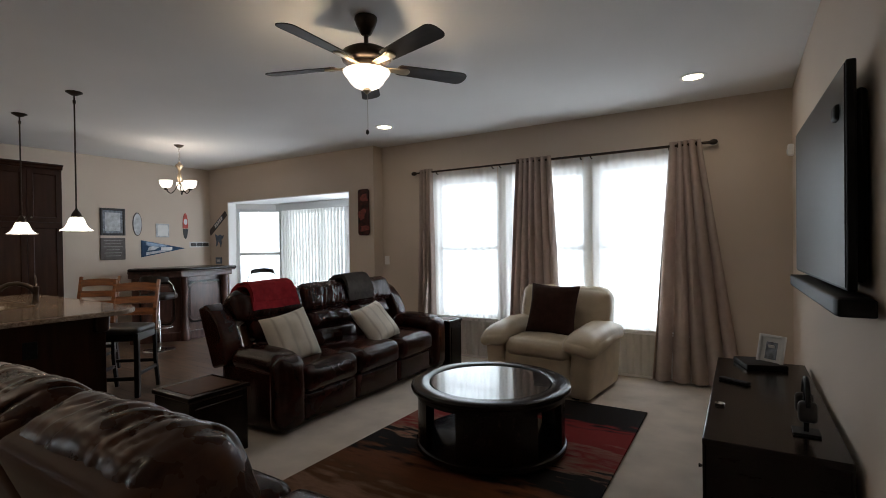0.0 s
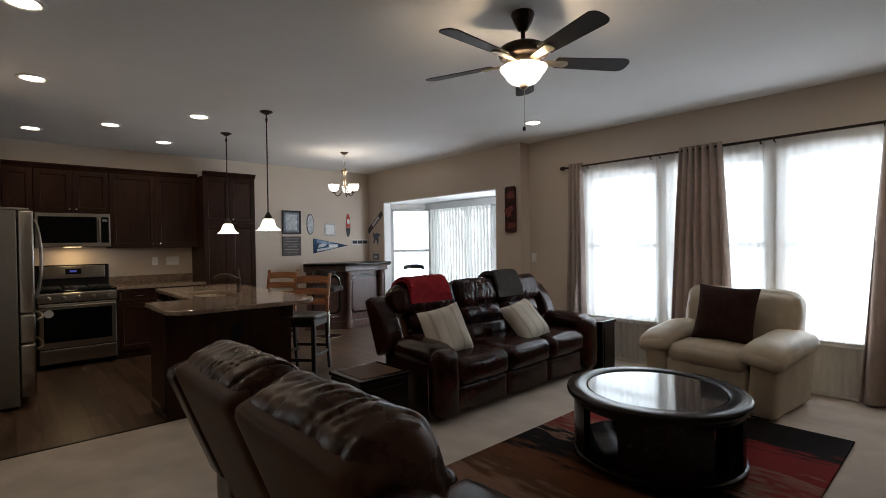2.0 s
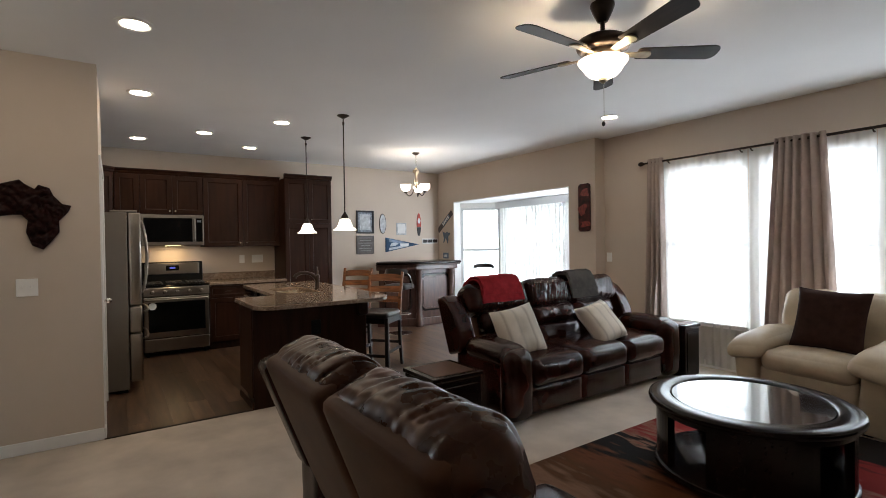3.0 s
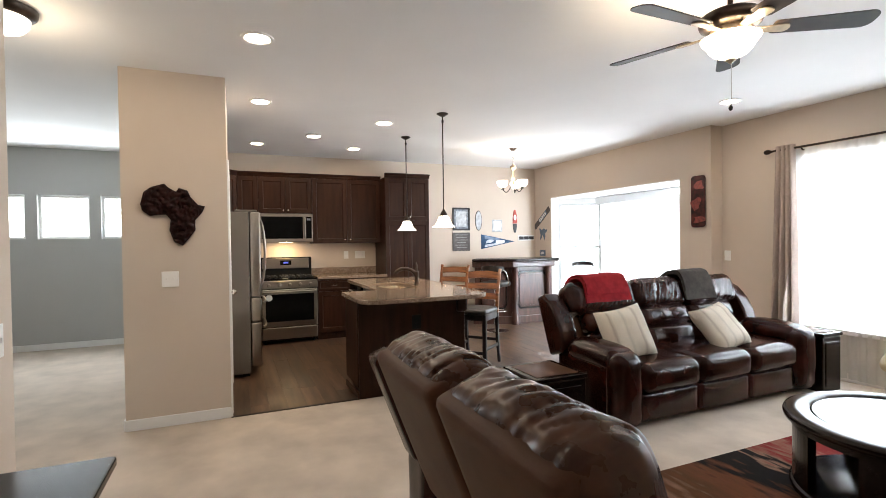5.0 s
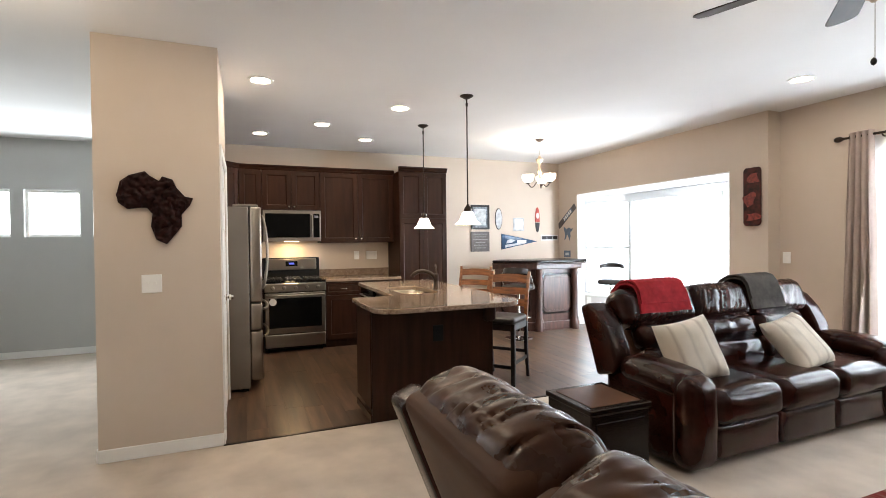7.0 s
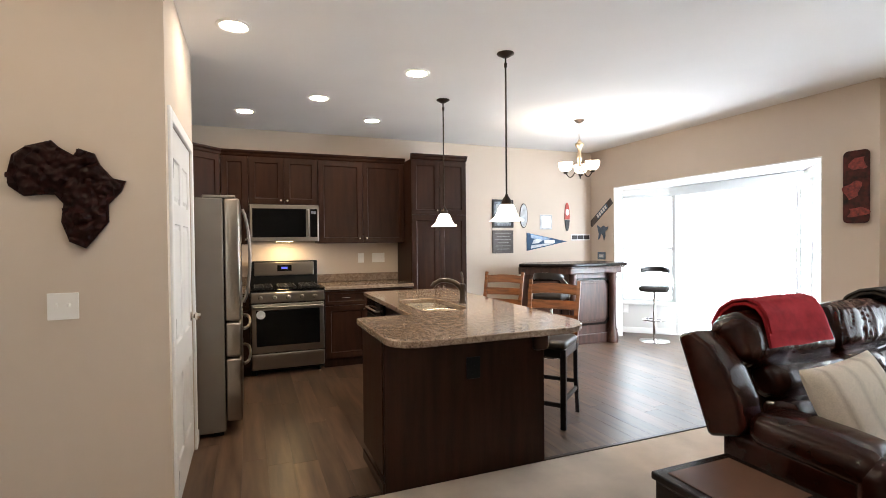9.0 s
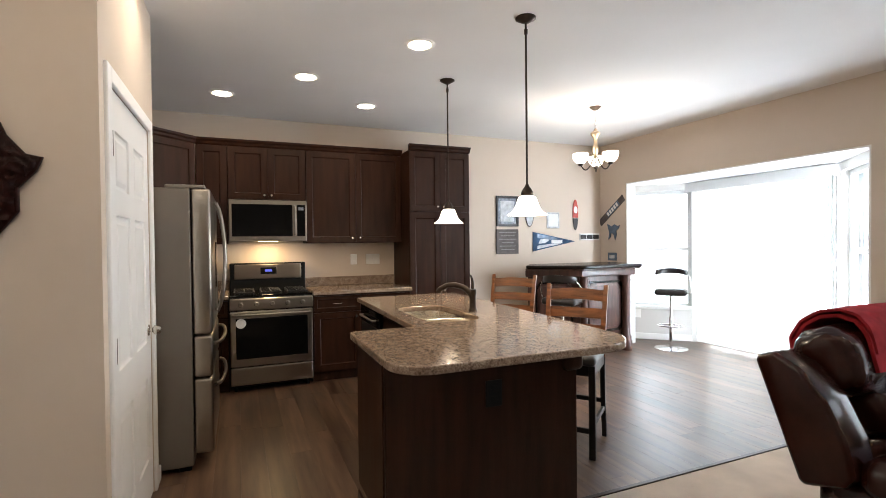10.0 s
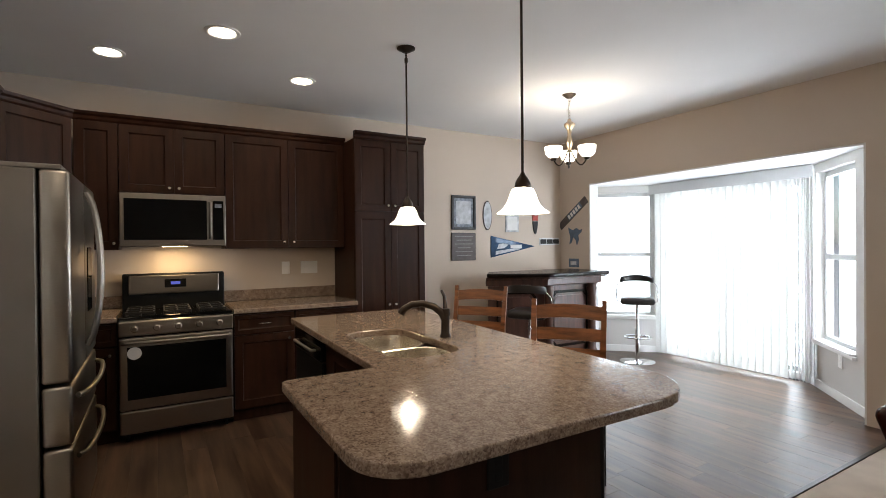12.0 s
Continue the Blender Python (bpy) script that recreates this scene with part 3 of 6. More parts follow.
for k, (a, b) in enumerate(WINDOWS):
    sash_window("window_%d" % (k + 1), pose(a, NORTH, 0), b - a, 0.48, 2.2, 0.16, "tall white double-hung window behind sheer curtains")
for k, (y0, y1) in enumerate(((-3.29, -2.69), (-2.56, -1.97), (-1.84, -1.26))):
    win = thing("window_%d" % (k + 4), "small square white high window", "window", pose(-8.35, y0, 0, 0, 0, 90), kind="structure")
    w = y1 - y0
    for x in (0, w - 0.035):
        part("window_frame", box(x, x + 0.035, 0.06, 0.11, 1.51, 2.11, 0.003), TRIM, win)
    for z in (1.51, 2.075):
        part("window_frame", box(0.035, w - 0.035, 0.06, 0.11, z, z + 0.035, 0.003), TRIM, win)
    p = part("pane", box(0.035, w - 0.035, 0.085, 0.09, 1.545, 2.075), PANE, win)
    p.visible_shadow = False

# bay: two slanted walls with windows and a sliding door behind blinds
BR, BL = ((-4.70, 5.25), (-5.42, 6.05)), ((-7.86, 5.25), (-7.10, 6.05))
mR, lR = angled(*BR[1], *BR[0])
mL, lL = angled(*BL[0], *BL[1])
structure("wall_bay_right", wall_y(0, lR, 0, 0.14, 0, 2.165, [(0.12, 0.86, 0.46, 2.08)]), BAYWALL, "off-white painted slanted bay wall with a window", "wall", mR)
structure("wall_bay_left", wall_y(0, lL, 0, 0.14, 0, 2.165, [(0.27, 1.04, 0.46, 2.08)]), BAYWALL, "off-white painted slanted bay wall with a window", "wall", mL)
structure("wall_bay_back", wall_y(-7.10, -5.42, 6.05, 6.19, 0, 2.165, [(-7.04, -5.48, 0, 2.06)]), BAYWALL, "bay wall round the sliding door", "wall")
sash_window("window_7", mR @ pose(0.12, 0, 0), 0.74, 0.46, 2.08, 0.14, "white double-hung bay window, bright daylight outside")
sash_window("window_8", mL @ pose(0.27, 0, 0), 0.77, 0.46, 2.08, 0.14, "white double-hung bay window, bright daylight outside")
slider = thing("door_2", "white-framed sliding glass door behind vertical blinds", "sliding door", pose(-7.04, 6.08, 0), kind="structure")
for x in (0, 0.74, 0.80, 1.50):
    part("door_stile", box(x, x + 0.06, 0.02, 0.08, 0, 2.06, 0.004), TRIM, slider)
for x in (0.06, 0.86):
    for z in (0.0, 1.99):
        part("door_rail", box(x, x + (0.68 if x < 0.5 else 0.64), 0.02, 0.08, z, z + 0.07, 0.004), TRIM, slider)
    p = part("pane", box(x, x + (0.68 if x < 0.5 else 0.64), 0.045, 0.05, 0.07, 1.99), PANE, slider)
    p.visible_shadow = False
# white lining of the bay opening
for nm, b in (("trim_bay_left", (-7.43, -7.415, 5.115, 5.255, 0, 2.15)), ("trim_bay_right", (-4.69, -4.675, 5.115, 5.255, 0, 2.15)),
              ("trim_bay_top", (-7.43, -4.675, 5.115, 5.255, 2.15, 2.166))):
    structure(nm, box(*b), TRIM, "white painted lining of the bay opening", "trim")

# pantry door with casing
door = thing("door_1", "white six-panel interior door, closed, beside the fridge", "door", pose(-4.605, -0.21, 0, 0, 0, 180), kind="structure")
leaf = panel_door(0.89, 2.02, 0.035, 0.115, 0.012, 3, 2, [(0.22, 0.67), (0.86, 1.51), (1.62, 1.86)], True)
part("door_leaf", moved(leaf, pose(0.01, -0.036, 0.012)), TRIM, door)
knob = part("door_handle", moved(lathe([(0, 0.062), (0.018, 0.06), (0.027, 0.045), (0.024, 0.028), (0.011, 0.018), (0.011, 0.006), (0.03, 0.005), (0.031, 0)], 24), pose(0.835, -0.036, 0.93, 90)), NICKEL, door, "brushed nickel knob", True)
for z in (0.2, 0.98, 1.8):
    part("hinge", tube([(0.006, -0.046, z - 0.05), (0.006, -0.046, z + 0.05)], 0.009), BRONZE, door, "dark metal hinge")
for b in ((-0.065, 0.0, -0.055, -0.036, 0, 2.1), (0.91, 0.972, -0.055, -0.036, 0, 2.1), (0.0, 0.91, -0.055, -0.036, 2.035, 2.1)):
    part("door_casing", box(*b, 0.006), TRIM, door)

# baseboards
for b in ((-4.468, -4.455, -0.9, -0.17), (-4.47, -4.235, BAYY - 0.013, BAYY), (-4.222 - 0.013, -4.222, BAYY, NORTH), (-4.235, EAST, NORTH - 0.013, NORTH),
          (EAST - 0.013, EAST, -0.9, NORTH), (-2.5, EAST, -0.9, -0.887), (-8.35, -8.337, -5.0, -0.9), (-8.35, -4.47, -0.913, -0.9), (-2.513, -2.5, -5.0, -0.9),
          (-5.68, -5.58, -0.17, -0.157), (-4.54, -4.455, -0.17, -0.157), (WEST, WEST + 0.013, 2.73, BAYY), (-7.93, -7.43, BAYY - 0.013, BAYY)):
    structure("baseboard", box(b[0], b[1], b[2], b[3], 0, 0.085, 0.004, 1), TRIM, "white painted baseboard", "baseboard")
for m, l in ((mR, lR), (mL, lL)):
    structure("baseboard", box(0, l, -0.013, 0, 0, 0.085, 0.004, 1), TRIM, "white painted baseboard", "baseboard", m)


# ---------------------------------------------------------------- lamps of the ceiling
def can_light():
    c = thing("recessed_light", "white round recessed ceiling light, switched on", "ceiling light", group="recessed ceiling lights")
    part("trim_ring", lathe([(0.105, 0.0), (0.105, -0.006), (0.09, -0.011), (0.08, -0.008), (0.072, -0.002)], 36), TRIM, c, "", True)
    part("lamp_disc", lathe([(0.0, -0.003), (0.073, -0.003)], 36), CANGLOW, c, "glowing warm white lens")
    return c


CANS = ((-0.33, 4.485), (-3.46, 4.383), (-3.57, 0.04), (-5.065, 0.127), (-7.11, 0.175), (-6.41, 0.813), (-5.475, 1.45), (-7.065, 1.468))
first_can = can_light()
first_can.matrix_basis = pose(*CANS[0], CEIL)
for x, y in CANS[1:]:
    copy_thing(first_can, pose(x, y, CEIL))


def glow_lamp(name, at, watts, size, color=(1.0, 0.78, 0.52)):
    lamp = new(name, bpy.data.lights.new(name, "POINT"))
    lamp.data.energy, lamp.data.color, lamp.data.shadow_soft_size = watts, color, size
    lamp.matrix_basis = pose(*at)
    return lamp


FAN = (-1.887, 2.23)
fan = thing("ceiling_fan", "bronze ceiling fan with five dark blades and a lit frosted bowl", "ceiling fan", pose(*FAN, CEIL))
part("canopy", lathe([(0.02, -0.105), (0.03, -0.1), (0.055, -0.05), (0.068, -0.015), (0.066, 0)], 32), BRONZE, fan, "", True)
LOW = pose(0, 0, -0.035)
part("downrod", tube([(0, 0, -0.08), (0, 0, -0.2)], 0.013), BRONZE, fan, "", True)
part("motor_housing", lathe([(0.0, -0.148), (0.05, -0.15), (0.11, -0.158), (0.14, -0.175), (0.148, -0.205), (0.14, -0.225), (0.115, -0.235), (0.09, -0.238), (0, -0.238)], 40), BRONZE, fan, "", True, LOW)
part("light_collar", lathe([(0.0, -0.236), (0.088, -0.237), (0.094, -0.25), (0.09, -0.268), (0.075, -0.275), (0.07, -0.3), (0, -0.302)], 36), BRASS, fan, "pale brass collar", True, LOW)
part("glass_bowl", lathe([(0.134, -0.285), (0.139, -0.288), (0.131, -0.303), (0.112, -0.325), (0.098, -0.349), (0.078, -0.369), (0.045, -0.383), (0, -0.388)], 40), SHADE, fan, "glowing frosted glass bowl", True, LOW)
part("finial", lathe([(0, -0.385), (0.022, -0.386), (0.026, -0.400), (0.014, -0.407), (0.007, -0.416), (0, -0.417)], 20), BRASS, fan, "", True, LOW)
part("pull_chain", tube([(0.004, 0, -0.415), (0.004, 0, -0.63)], 0.0018, 6), NICKEL, fan, at=LOW)
part("chain_fob", lathe([(0, -0.625), (0.008, -0.633), (0.0105, -0.642), (0.008, -0.652), (0, -0.658)], 14), BLACKWOOD, fan, "", True, LOW)
for k in range(5):
    turn = -16.5 + 72 * k
    blade_m = pose(0, 0, -0.283, 0, 0, turn) @ pose(0, 0, 0, -12)
    outline = rounded([(0.19, -0.052), (0.65, -0.068), (0.65, 0.068), (0.19, 0.052)], [0.02, 0.05, 0.05, 0.02], 5)
    part("blade", prism(outline, -0.003, 0.003, 0.0015, 1), BLADE, fan, at=blade_m)
    br = prism(rounded([(0.075, -0.018), (0.16, -0.022), (0.27, -0.036), (0.27, 0.036), (0.16, 0.022), (0.075, 0.018)], [0.004, 0.03, 0.03, 0.03, 0.03, 0.004], 4), -0.012, -0.004, 0.002, 1)
    part("blade_bracket", br, BRASS, fan, "pale brass bracket", at=blade_m)
for a in (0.4, 2.5, 4.6):
    glow_lamp("fan_lamp", (FAN[0] + 0.112 * math.cos(a), FAN[1] + 0.112 * math.sin(a), CEIL - 0.328), 13, 0.015)


def pendant(drop):
    """Pendant lamp: canopy, stem, cap and a flared frosted shade."""
    p = thing("pendant_lamp", "bronze pendant lamp with a lit frosted bell shade", "pendant lamp", group="pendants over the island")
    part("canopy", lathe([(0, -0.032), (0.02, -0.03), (0.045, -0.015), (0.062, -0.006), (0.062, 0)], 28), BRONZE, p, "", True)
    part("stem", tube([(0, 0, -0.03), (0, 0, -drop + 0.175)], 0.0065, 8), BRONZE, p, "", True)
    part("joint", lathe([(0, -0.1), (0.011, -0.098), (0.012, -0.07), (0, -0.066)], 14), BRONZE, p, "", True)
    part("cap", lathe([(0.008, -drop + 0.19), (0.014, -drop + 0.175), (0.026, -drop + 0.16), (0.036, -drop + 0.14), (0.038, -drop + 0.118), (0.03, -drop + 0.11)], 28), BRONZE, p, "", True)
    prof = [(0.034, 0.118), (0.048, 0.112), (0.058, 0.094), (0.066, 0.068), (0.077, 0.042), (0.094, 0.02), (0.112, 0.008), (0.121, 0.0)]
    prof += [(r - 0.004, z) for r, z in prof[::-1]]
    part("shade", lathe([(r, z - drop) for r, z in prof], 40), SHADE, p, "glowing white frosted bell shade", True)
    part("bulb", moved(lathe([(0, 0.03), (0.022, 0.036), (0.03, 0.06), (0.02, 0.085), (0.013, 0.11)], 18), pose(0, 0, -drop)), SHADE, p, "", True)
    return p


first_pendant = pendant(1.19)
first_pendant.matrix_basis = pose(-4.872, 1.908, CEIL)
copy_thing(first_pendant, pose(-6.08, 1.914, CEIL))
for x in (-4.872, -6.08):
    glow_lamp("pendant_bulb_light", (x, 1.911, CEIL - 1.17), 14, 0.035)

chand = thing("chandelier", "bronze three-arm chandelier with lit glass cups", "chandelier", pose(-6.285, 3.632, CEIL))
part("canopy", lathe([(0, -0.035), (0.025, -0.032), (0.05, -0.012), (0.062, 0)], 28), BRONZE, chand, "", True)
for k in range(7):
    link = tube(arc(lambda t: (0.009 * math.cos(t), 0, 0.016 * math.sin(t)), 13, 0, 2 * math.pi), 0.0022, 6, False)
    part("chain_link", moved(link, pose(0, 0, -0.045 - 0.026 * k, 0, 0, 90 * (k % 2))), NICKEL, chand)
part("cord", tube(arc(lambda t: (0.01 * math.sin(9 * t), 0.01 * math.cos(7 * t), -0.03 - 0.22 * t), 16), 0.003, 6), PLASTIC, chand)
part("center_column", lathe([(0, -0.215), (0.014, -0.22), (0.02, -0.24), (0.05, -0.262), (0.046, -0.285), (0.022, -0.31), (0.016, -0.36), (0.026, -0.4), (0.03, -0.44), (0.018, -0.475), (0.012, -0.51), (0, -0.525)], 28), BRASS, chand, "pale brass turned column", True)
for k in range(3):
    m = pose(0, 0, 0, 0, 0, 18 + 120 * k)
    pts = arc(lambda t: (0.015 + 0.15 * t, 0, -0.50 - 0.17 * math.sin(t * math.pi * 0.72) + 0.05 * t), 14)
    arm = part("arm", tube(pts, 0.0065, 8), BRONZE, chand, "", True, m)
    end = pts[-1]
    part("cup_holder", moved(lathe([(0, -0.02), (0.02, -0.016), (0.03, 0.004), (0.012, 0.012)], 20), pose(*end)), BRONZE, chand, "", True, m)
    cup = [(0.02, 0.005), (0.045, 0.016), (0.067, 0.043), (0.076, 0.08), (0.077, 0.105)]
    cup += [(r - 0.004, z) for r, z in cup[::-1]]
    part("glass_cup", moved(lathe(cup, 32), pose(*end)), SHADE, chand, "glowing white glass cup", True, m)
    a = radians(18 + 120 * k)
    glow_lamp("chandelier_bulb_light", (-6.285 + end[0] * math.cos(a), 3.632 + end[0] * math.sin(a), CEIL + end[2] + 0.115), 6.0, 0.05, (1.0, 0.86, 0.70))

dome = thing("flush_light", "bronze flush ceiling light with a lit frosted dome", "ceiling light", pose(-3.65, -1.30, CEIL))
part("base_ring", lathe([(0, 0), (0.17, 0), (0.165, -0.03), (0.135, -0.055), (0.125, -0.055)], 36), BRONZE, dome, "", True)
part("glass_dome", lathe([(0.132, -0.05), (0.125, -0.09), (0.1, -0.12), (0.05, -0.14), (0, -0.145)], 36), SHADE, dome, "glowing frosted dome", True)
glow_lamp("hall_lamp", (-3.65, -1.30, CEIL - 0.22), 9, 0.08)


# ---------------------------------------------------------------- kitchen
def knob_part(parent, x, z, y=0.0):
    return part("knob", moved(lathe([(0, 0.026), (0.011, 0.025), (0.015, 0.018), (0.012, 0.01), (0.006, 0.006), (0.006, 0)], 14), pose(x, y, z, 90)), NICKEL, parent, "small brushed nickel knob", True)


def cabinet(name, label, m, w, depth, z0, z1, doors, kick=False, crown=0.0, category="cabinet", group="", drawers=()):
    """Cabinet unit: x from 0 to w, door faces at y = 0 looking to -y, body behind. doors: (x0, x1, z0, z1, knob x, knob z)."""
    c = thing(name, label, category, m, group)
    body = box(0, w, 0.021, depth, z0 + (0.1 if kick else 0), z1, 0.002, 1)
    if kick:
        box(0.0, w, 0.075, depth, z0, z0 + 0.1, bm=body)
    part("body", body, CAB, c)
    for x0, x1, a, b, kx, kz in doors:
        d = part("door", panel_door(x1 - x0, b - a, 0.02), CAB, c, at=pose(x0, 0, a))
        if kx is not None:
            knob_part(d, kx - x0, kz - a)
    for x0, x1, a, b in drawers:
        d = part("drawer_front", panel_door(x1 - x0, b - a, 0.02, 0.03), CAB, c, at=pose(x0, 0, a))
        mid = (x1 - x0) / 2
        part("handle", tube(arc(lambda t: (mid - 0.05 + 0.1 * t, -0.026 * math.sin(math.pi * t) ** 0.5, (b - a) / 2), 11), 0.005, 8), NICKEL, d, "brushed nickel bow handle", True)
    if crown:
        pr = [(0, 0), (-0.012, 0.012), (-0.018, 0.03), (-0.035, 0.042), (-0.04, 0.06), (0.02, 0.06), (0.02, 0.0)]
        bm = bmesh.new()
        ends = [[bm.verts.new((x, y, z1 - 0.004 + z * crown / 0.06)) for y, z in pr] for x in (-0.004, w + 0.004)]
        n = len(pr)
        for k in range(n):
            bm.faces.new((ends[0][k], ends[0][(k + 1) % n], ends[1][(k + 1) % n], ends[1][k]))
        bm.faces.new(ends[0][::-1])
        bm.faces.new(ends[1])
        part("crown_molding", bm, CAB, c)
    return c


WALLCABS, BASECABS = "kitchen wall cabinets", "kitchen base cabinets"
wl = "dark-stained wooden wall cabinet with framed panel doors"
UX, UT = -7.60, 2.375
cabinet("wall_cabinet", "narrow dark-stained wall cabinet beside the microwave", pose(UX, -0.08, 0, 0, 0, 90), 0.278, 0.325, 1.40, UT, [(0.004, 0.274, 1.405, UT - 0.005, 0.245, 1.45)], crown=0.065, group=WALLCABS)
cabinet("wall_cabinet", "short dark-stained wall cabinet above the microwave", pose(UX, 0.20, 0, 0, 0, 90), 0.748, 0.325, 1.845, UT,
        [(0.004, 0.372, 1.85, UT - 0.005, 0.34, 1.89), (0.376, 0.744, 1.85, UT - 0.005, 0.408, 1.89)], crown=0.065, group=WALLCABS)
cabinet("wall_cabinet", "wide dark-stained two-door wall cabinet", pose(UX, 0.95, 0, 0, 0, 90), 1.046, 0.325, 1.40, UT,
        [(0.004, 0.521, 1.405, UT - 0.005, 0.48, 1.455), (0.525, 1.042, 1.405, UT - 0.005, 0.566, 1.455)], crown=0.065, group=WALLCABS)
cabinet("tall_pantry_cabinet", "tall dark-stained four-door pantry cabinet", pose(-7.33, 2.0, 0, 0, 0, 90), 0.72, 0.595, 0, 2.40,
        [(0.004, 0.358, 1.735, 2.39, 0.325, 1.79), (0.362, 0.716, 1.735, 2.39, 0.395, 1.79), (0.004, 0.358, 0.12, 1.725, 0.325, 0.86), (0.362, 0.716, 0.12, 1.725, 0.395, 0.86)],
        kick=True, crown=0.065)
cabinet("corner_wall_cabinet", "dark-stained diagonal corner wall cabinet", pose(-7.24, -0.44, 0, 0, 0, 135), 0.51, 0.30, 1.40, UT, [(0.01, 0.5, 1.405, UT - 0.005, 0.46, 1.45)], crown=0.065, group=WALLCABS)
cabinet("wall_cabinet", "dark-stained wall cabinet over the fridge", pose(-5.70, -0.42, 0, 0, 0, 180), 1.52, 0.35, 1.86, UT,
        [(0.004, 0.456, 1.865, UT - 0.005, 0.42, 1.91), (0.46, 0.91, 1.865, UT - 0.005, 0.50, 1.91), (0.93, 1.516, 1.865, UT - 0.005, 1.48, 1.91)], crown=0.065, group=WALLCABS)
bl = "dark-stained base cabinet with drawer and framed door"
cabinet("base_cabinet", bl + " beside the range", pose(-7.30, 0.967, 0, 0, 0, 90), 0.481, 0.62, 0, 0.88, [(0.006, 0.475, 0.115, 0.70, 0.43, 0.65)], True, group=BASECABS, drawers=[(0.006, 0.475, 0.715, 0.865)])
cabinet("base_cabinet", bl + " beside the pantry", pose(-7.30, 1.45, 0, 0, 0, 90), 0.548, 0.62, 0, 0.88, [(0.006, 0.54, 0.115, 0.70, 0.06, 0.65)], True, group=BASECABS, drawers=[(0.006, 0.54, 0.715, 0.865)])
cabinet("base_cabinet", "dark-stained base cabinet in the corner by the fridge", pose(-7.30, -0.15, 0, 0, 0, 90), 0.345, 0.62, 0, 0.88, [(0.006, 0.34, 0.115, 0.70, 0.30, 0.65)], True, group=BASECABS, drawers=[(0.006, 0.34, 0.715, 0.865)])
cabinet("base_cabinet", "dark-stained base cabinet between corner and fridge", pose(-6.63, -0.155, 0, 0, 0, 180), 0.66, 0.615, 0, 0.88, [(0.006, 0.65, 0.115, 0.70, 0.05, 0.65)], True, group=BASECABS, drawers=[(0.006, 0.65, 0.715, 0.865)])


def top_slab(name, poly, z0, z1, label, hole=None):
    bm = bmesh.new()
    es = []
    for loop in [poly] + ([hole] if hole else []):
        vs = [bm.verts.new((x, y, z1)) for x, y in loop]
        es += [bm.edges.new((vs[k], vs[(k + 1) % len(vs)])) for k in range(len(vs))]
    fs = [f for f in bmesh.ops.triangle_fill(bm, use_beauty=True, use_dissolve=False, edges=es)["geom"] if isinstance(f, bmesh.types.BMFace)]
    for f in fs:
        if f.normal.z < 0:
            f.normal_flip()
    ex = bmesh.ops.extrude_face_region(bm, geom=fs)
    for v in [g for g in ex["geom"] if isinstance(g, bmesh.types.BMVert)]:
        v.co.z = z0
    bmesh.ops.recalc_face_normals(bm, faces=bm.faces)
    rim = [e for e in bm.edges if len(e.link_faces) == 2 and e.link_faces[0].normal.angle(e.link_faces[1].normal) > 1.2]
    rim = [e for e in rim if abs(e.verts[0].co.z - e.verts[1].co.z) < 1e-6]
    bmesh.ops.bevel(bm, geom=rim, offset=0.006, segments=2, affect="EDGES", profile=0.5)
    return single(name, bm, GRANITE, label, "countertop")


top_slab("countertop", [(-7.93, 0.966), (-7.265, 0.966), (-7.265, 1.998), (-7.93, 1.998)], 0.882, 0.92, "speckled grey-brown granite countertop beside the range")
top_slab("countertop", [(-7.93, -0.775), (-6.63, -0.775), (-6.63, -0.12), (-7.265, -0.12), (-7.265, 0.195), (-7.93, 0.195)], 0.882, 0.92, "speckled grey-brown granite corner countertop")
single("backsplash", box(-7.928, -7.908, 0.966, 1.998, 0.921, 1.02, 0.003, 1), GRANITE, "low granite backsplash strip on the wall", "backsplash")
single("backsplash", box(-7.928, -7.908, -0.775, 0.195, 0.921, 1.02, 0.003, 1), GRANITE, "low granite backsplash strip in the corner", "backsplash")

# range: steel front, black oven glass, cast grates, raised back panel
rng_m = pose(-7.27, 0.2, 0, 0, 0, 90)
stove = thing("gas_range", "stainless steel gas range with black oven glass", "range", rng_m)
part("body", box(0.0, 0.76, 0.03, 0.62, 0.05, 0.895, 0.004, 1), BLACKPLASTIC, stove)
for fx in (0.05, 0.71):
    for fy in (0.08, 0.56):
        part("foot", tube([(fx, fy, 0), (fx, fy, 0.06)], 0.015), BLACKPLASTIC, stove)
part("storage_drawer", box(0.005, 0.755, -0.005, 0.03, 0.07, 0.235, 0.01), STEEL, stove)
ov = part("oven_door", box(0.005, 0.755, -0.012, 0.03, 0.245, 0.765, 0.01), STEEL, stove)
part("oven_glass", box(0.055, 0.705, -0.016, -0.011, 0.32, 0.70, 0.002, 1), BLACKGLASS, ov, "black oven window")
part("round_sticker", moved(lathe([(0, 0.0015), (0.045, 0.0015), (0.045, 0)], 28), pose(0.10, -0.016, 0.655, 90)), PAPERWHITE, ov, "round white sticker on the glass")
part("oven_handle", tube([(0.03, -0.012, 0.735), (0.03, -0.055, 0.735), (0.05, -0.062, 0.735), (0.71, -0.062, 0.735), (0.73, -0.055, 0.735), (0.73, -0.012, 0.735)], 0.011, 12), STEEL, ov, "", True)
part("control_panel", box(0.0, 0.76, -0.008, 0.05, 0.775, 0.885, 0.01), STEEL, stove)
for k in range(5):
    part("burner_knob", moved(lathe([(0, 0.035), (0.017, 0.034), (0.019, 0.012), (0.025, 0.008), (0.025, 0)], 20), pose(0.10 + 0.14 * k, -0.008, 0.83, 90)), STEEL, stove, "", True)
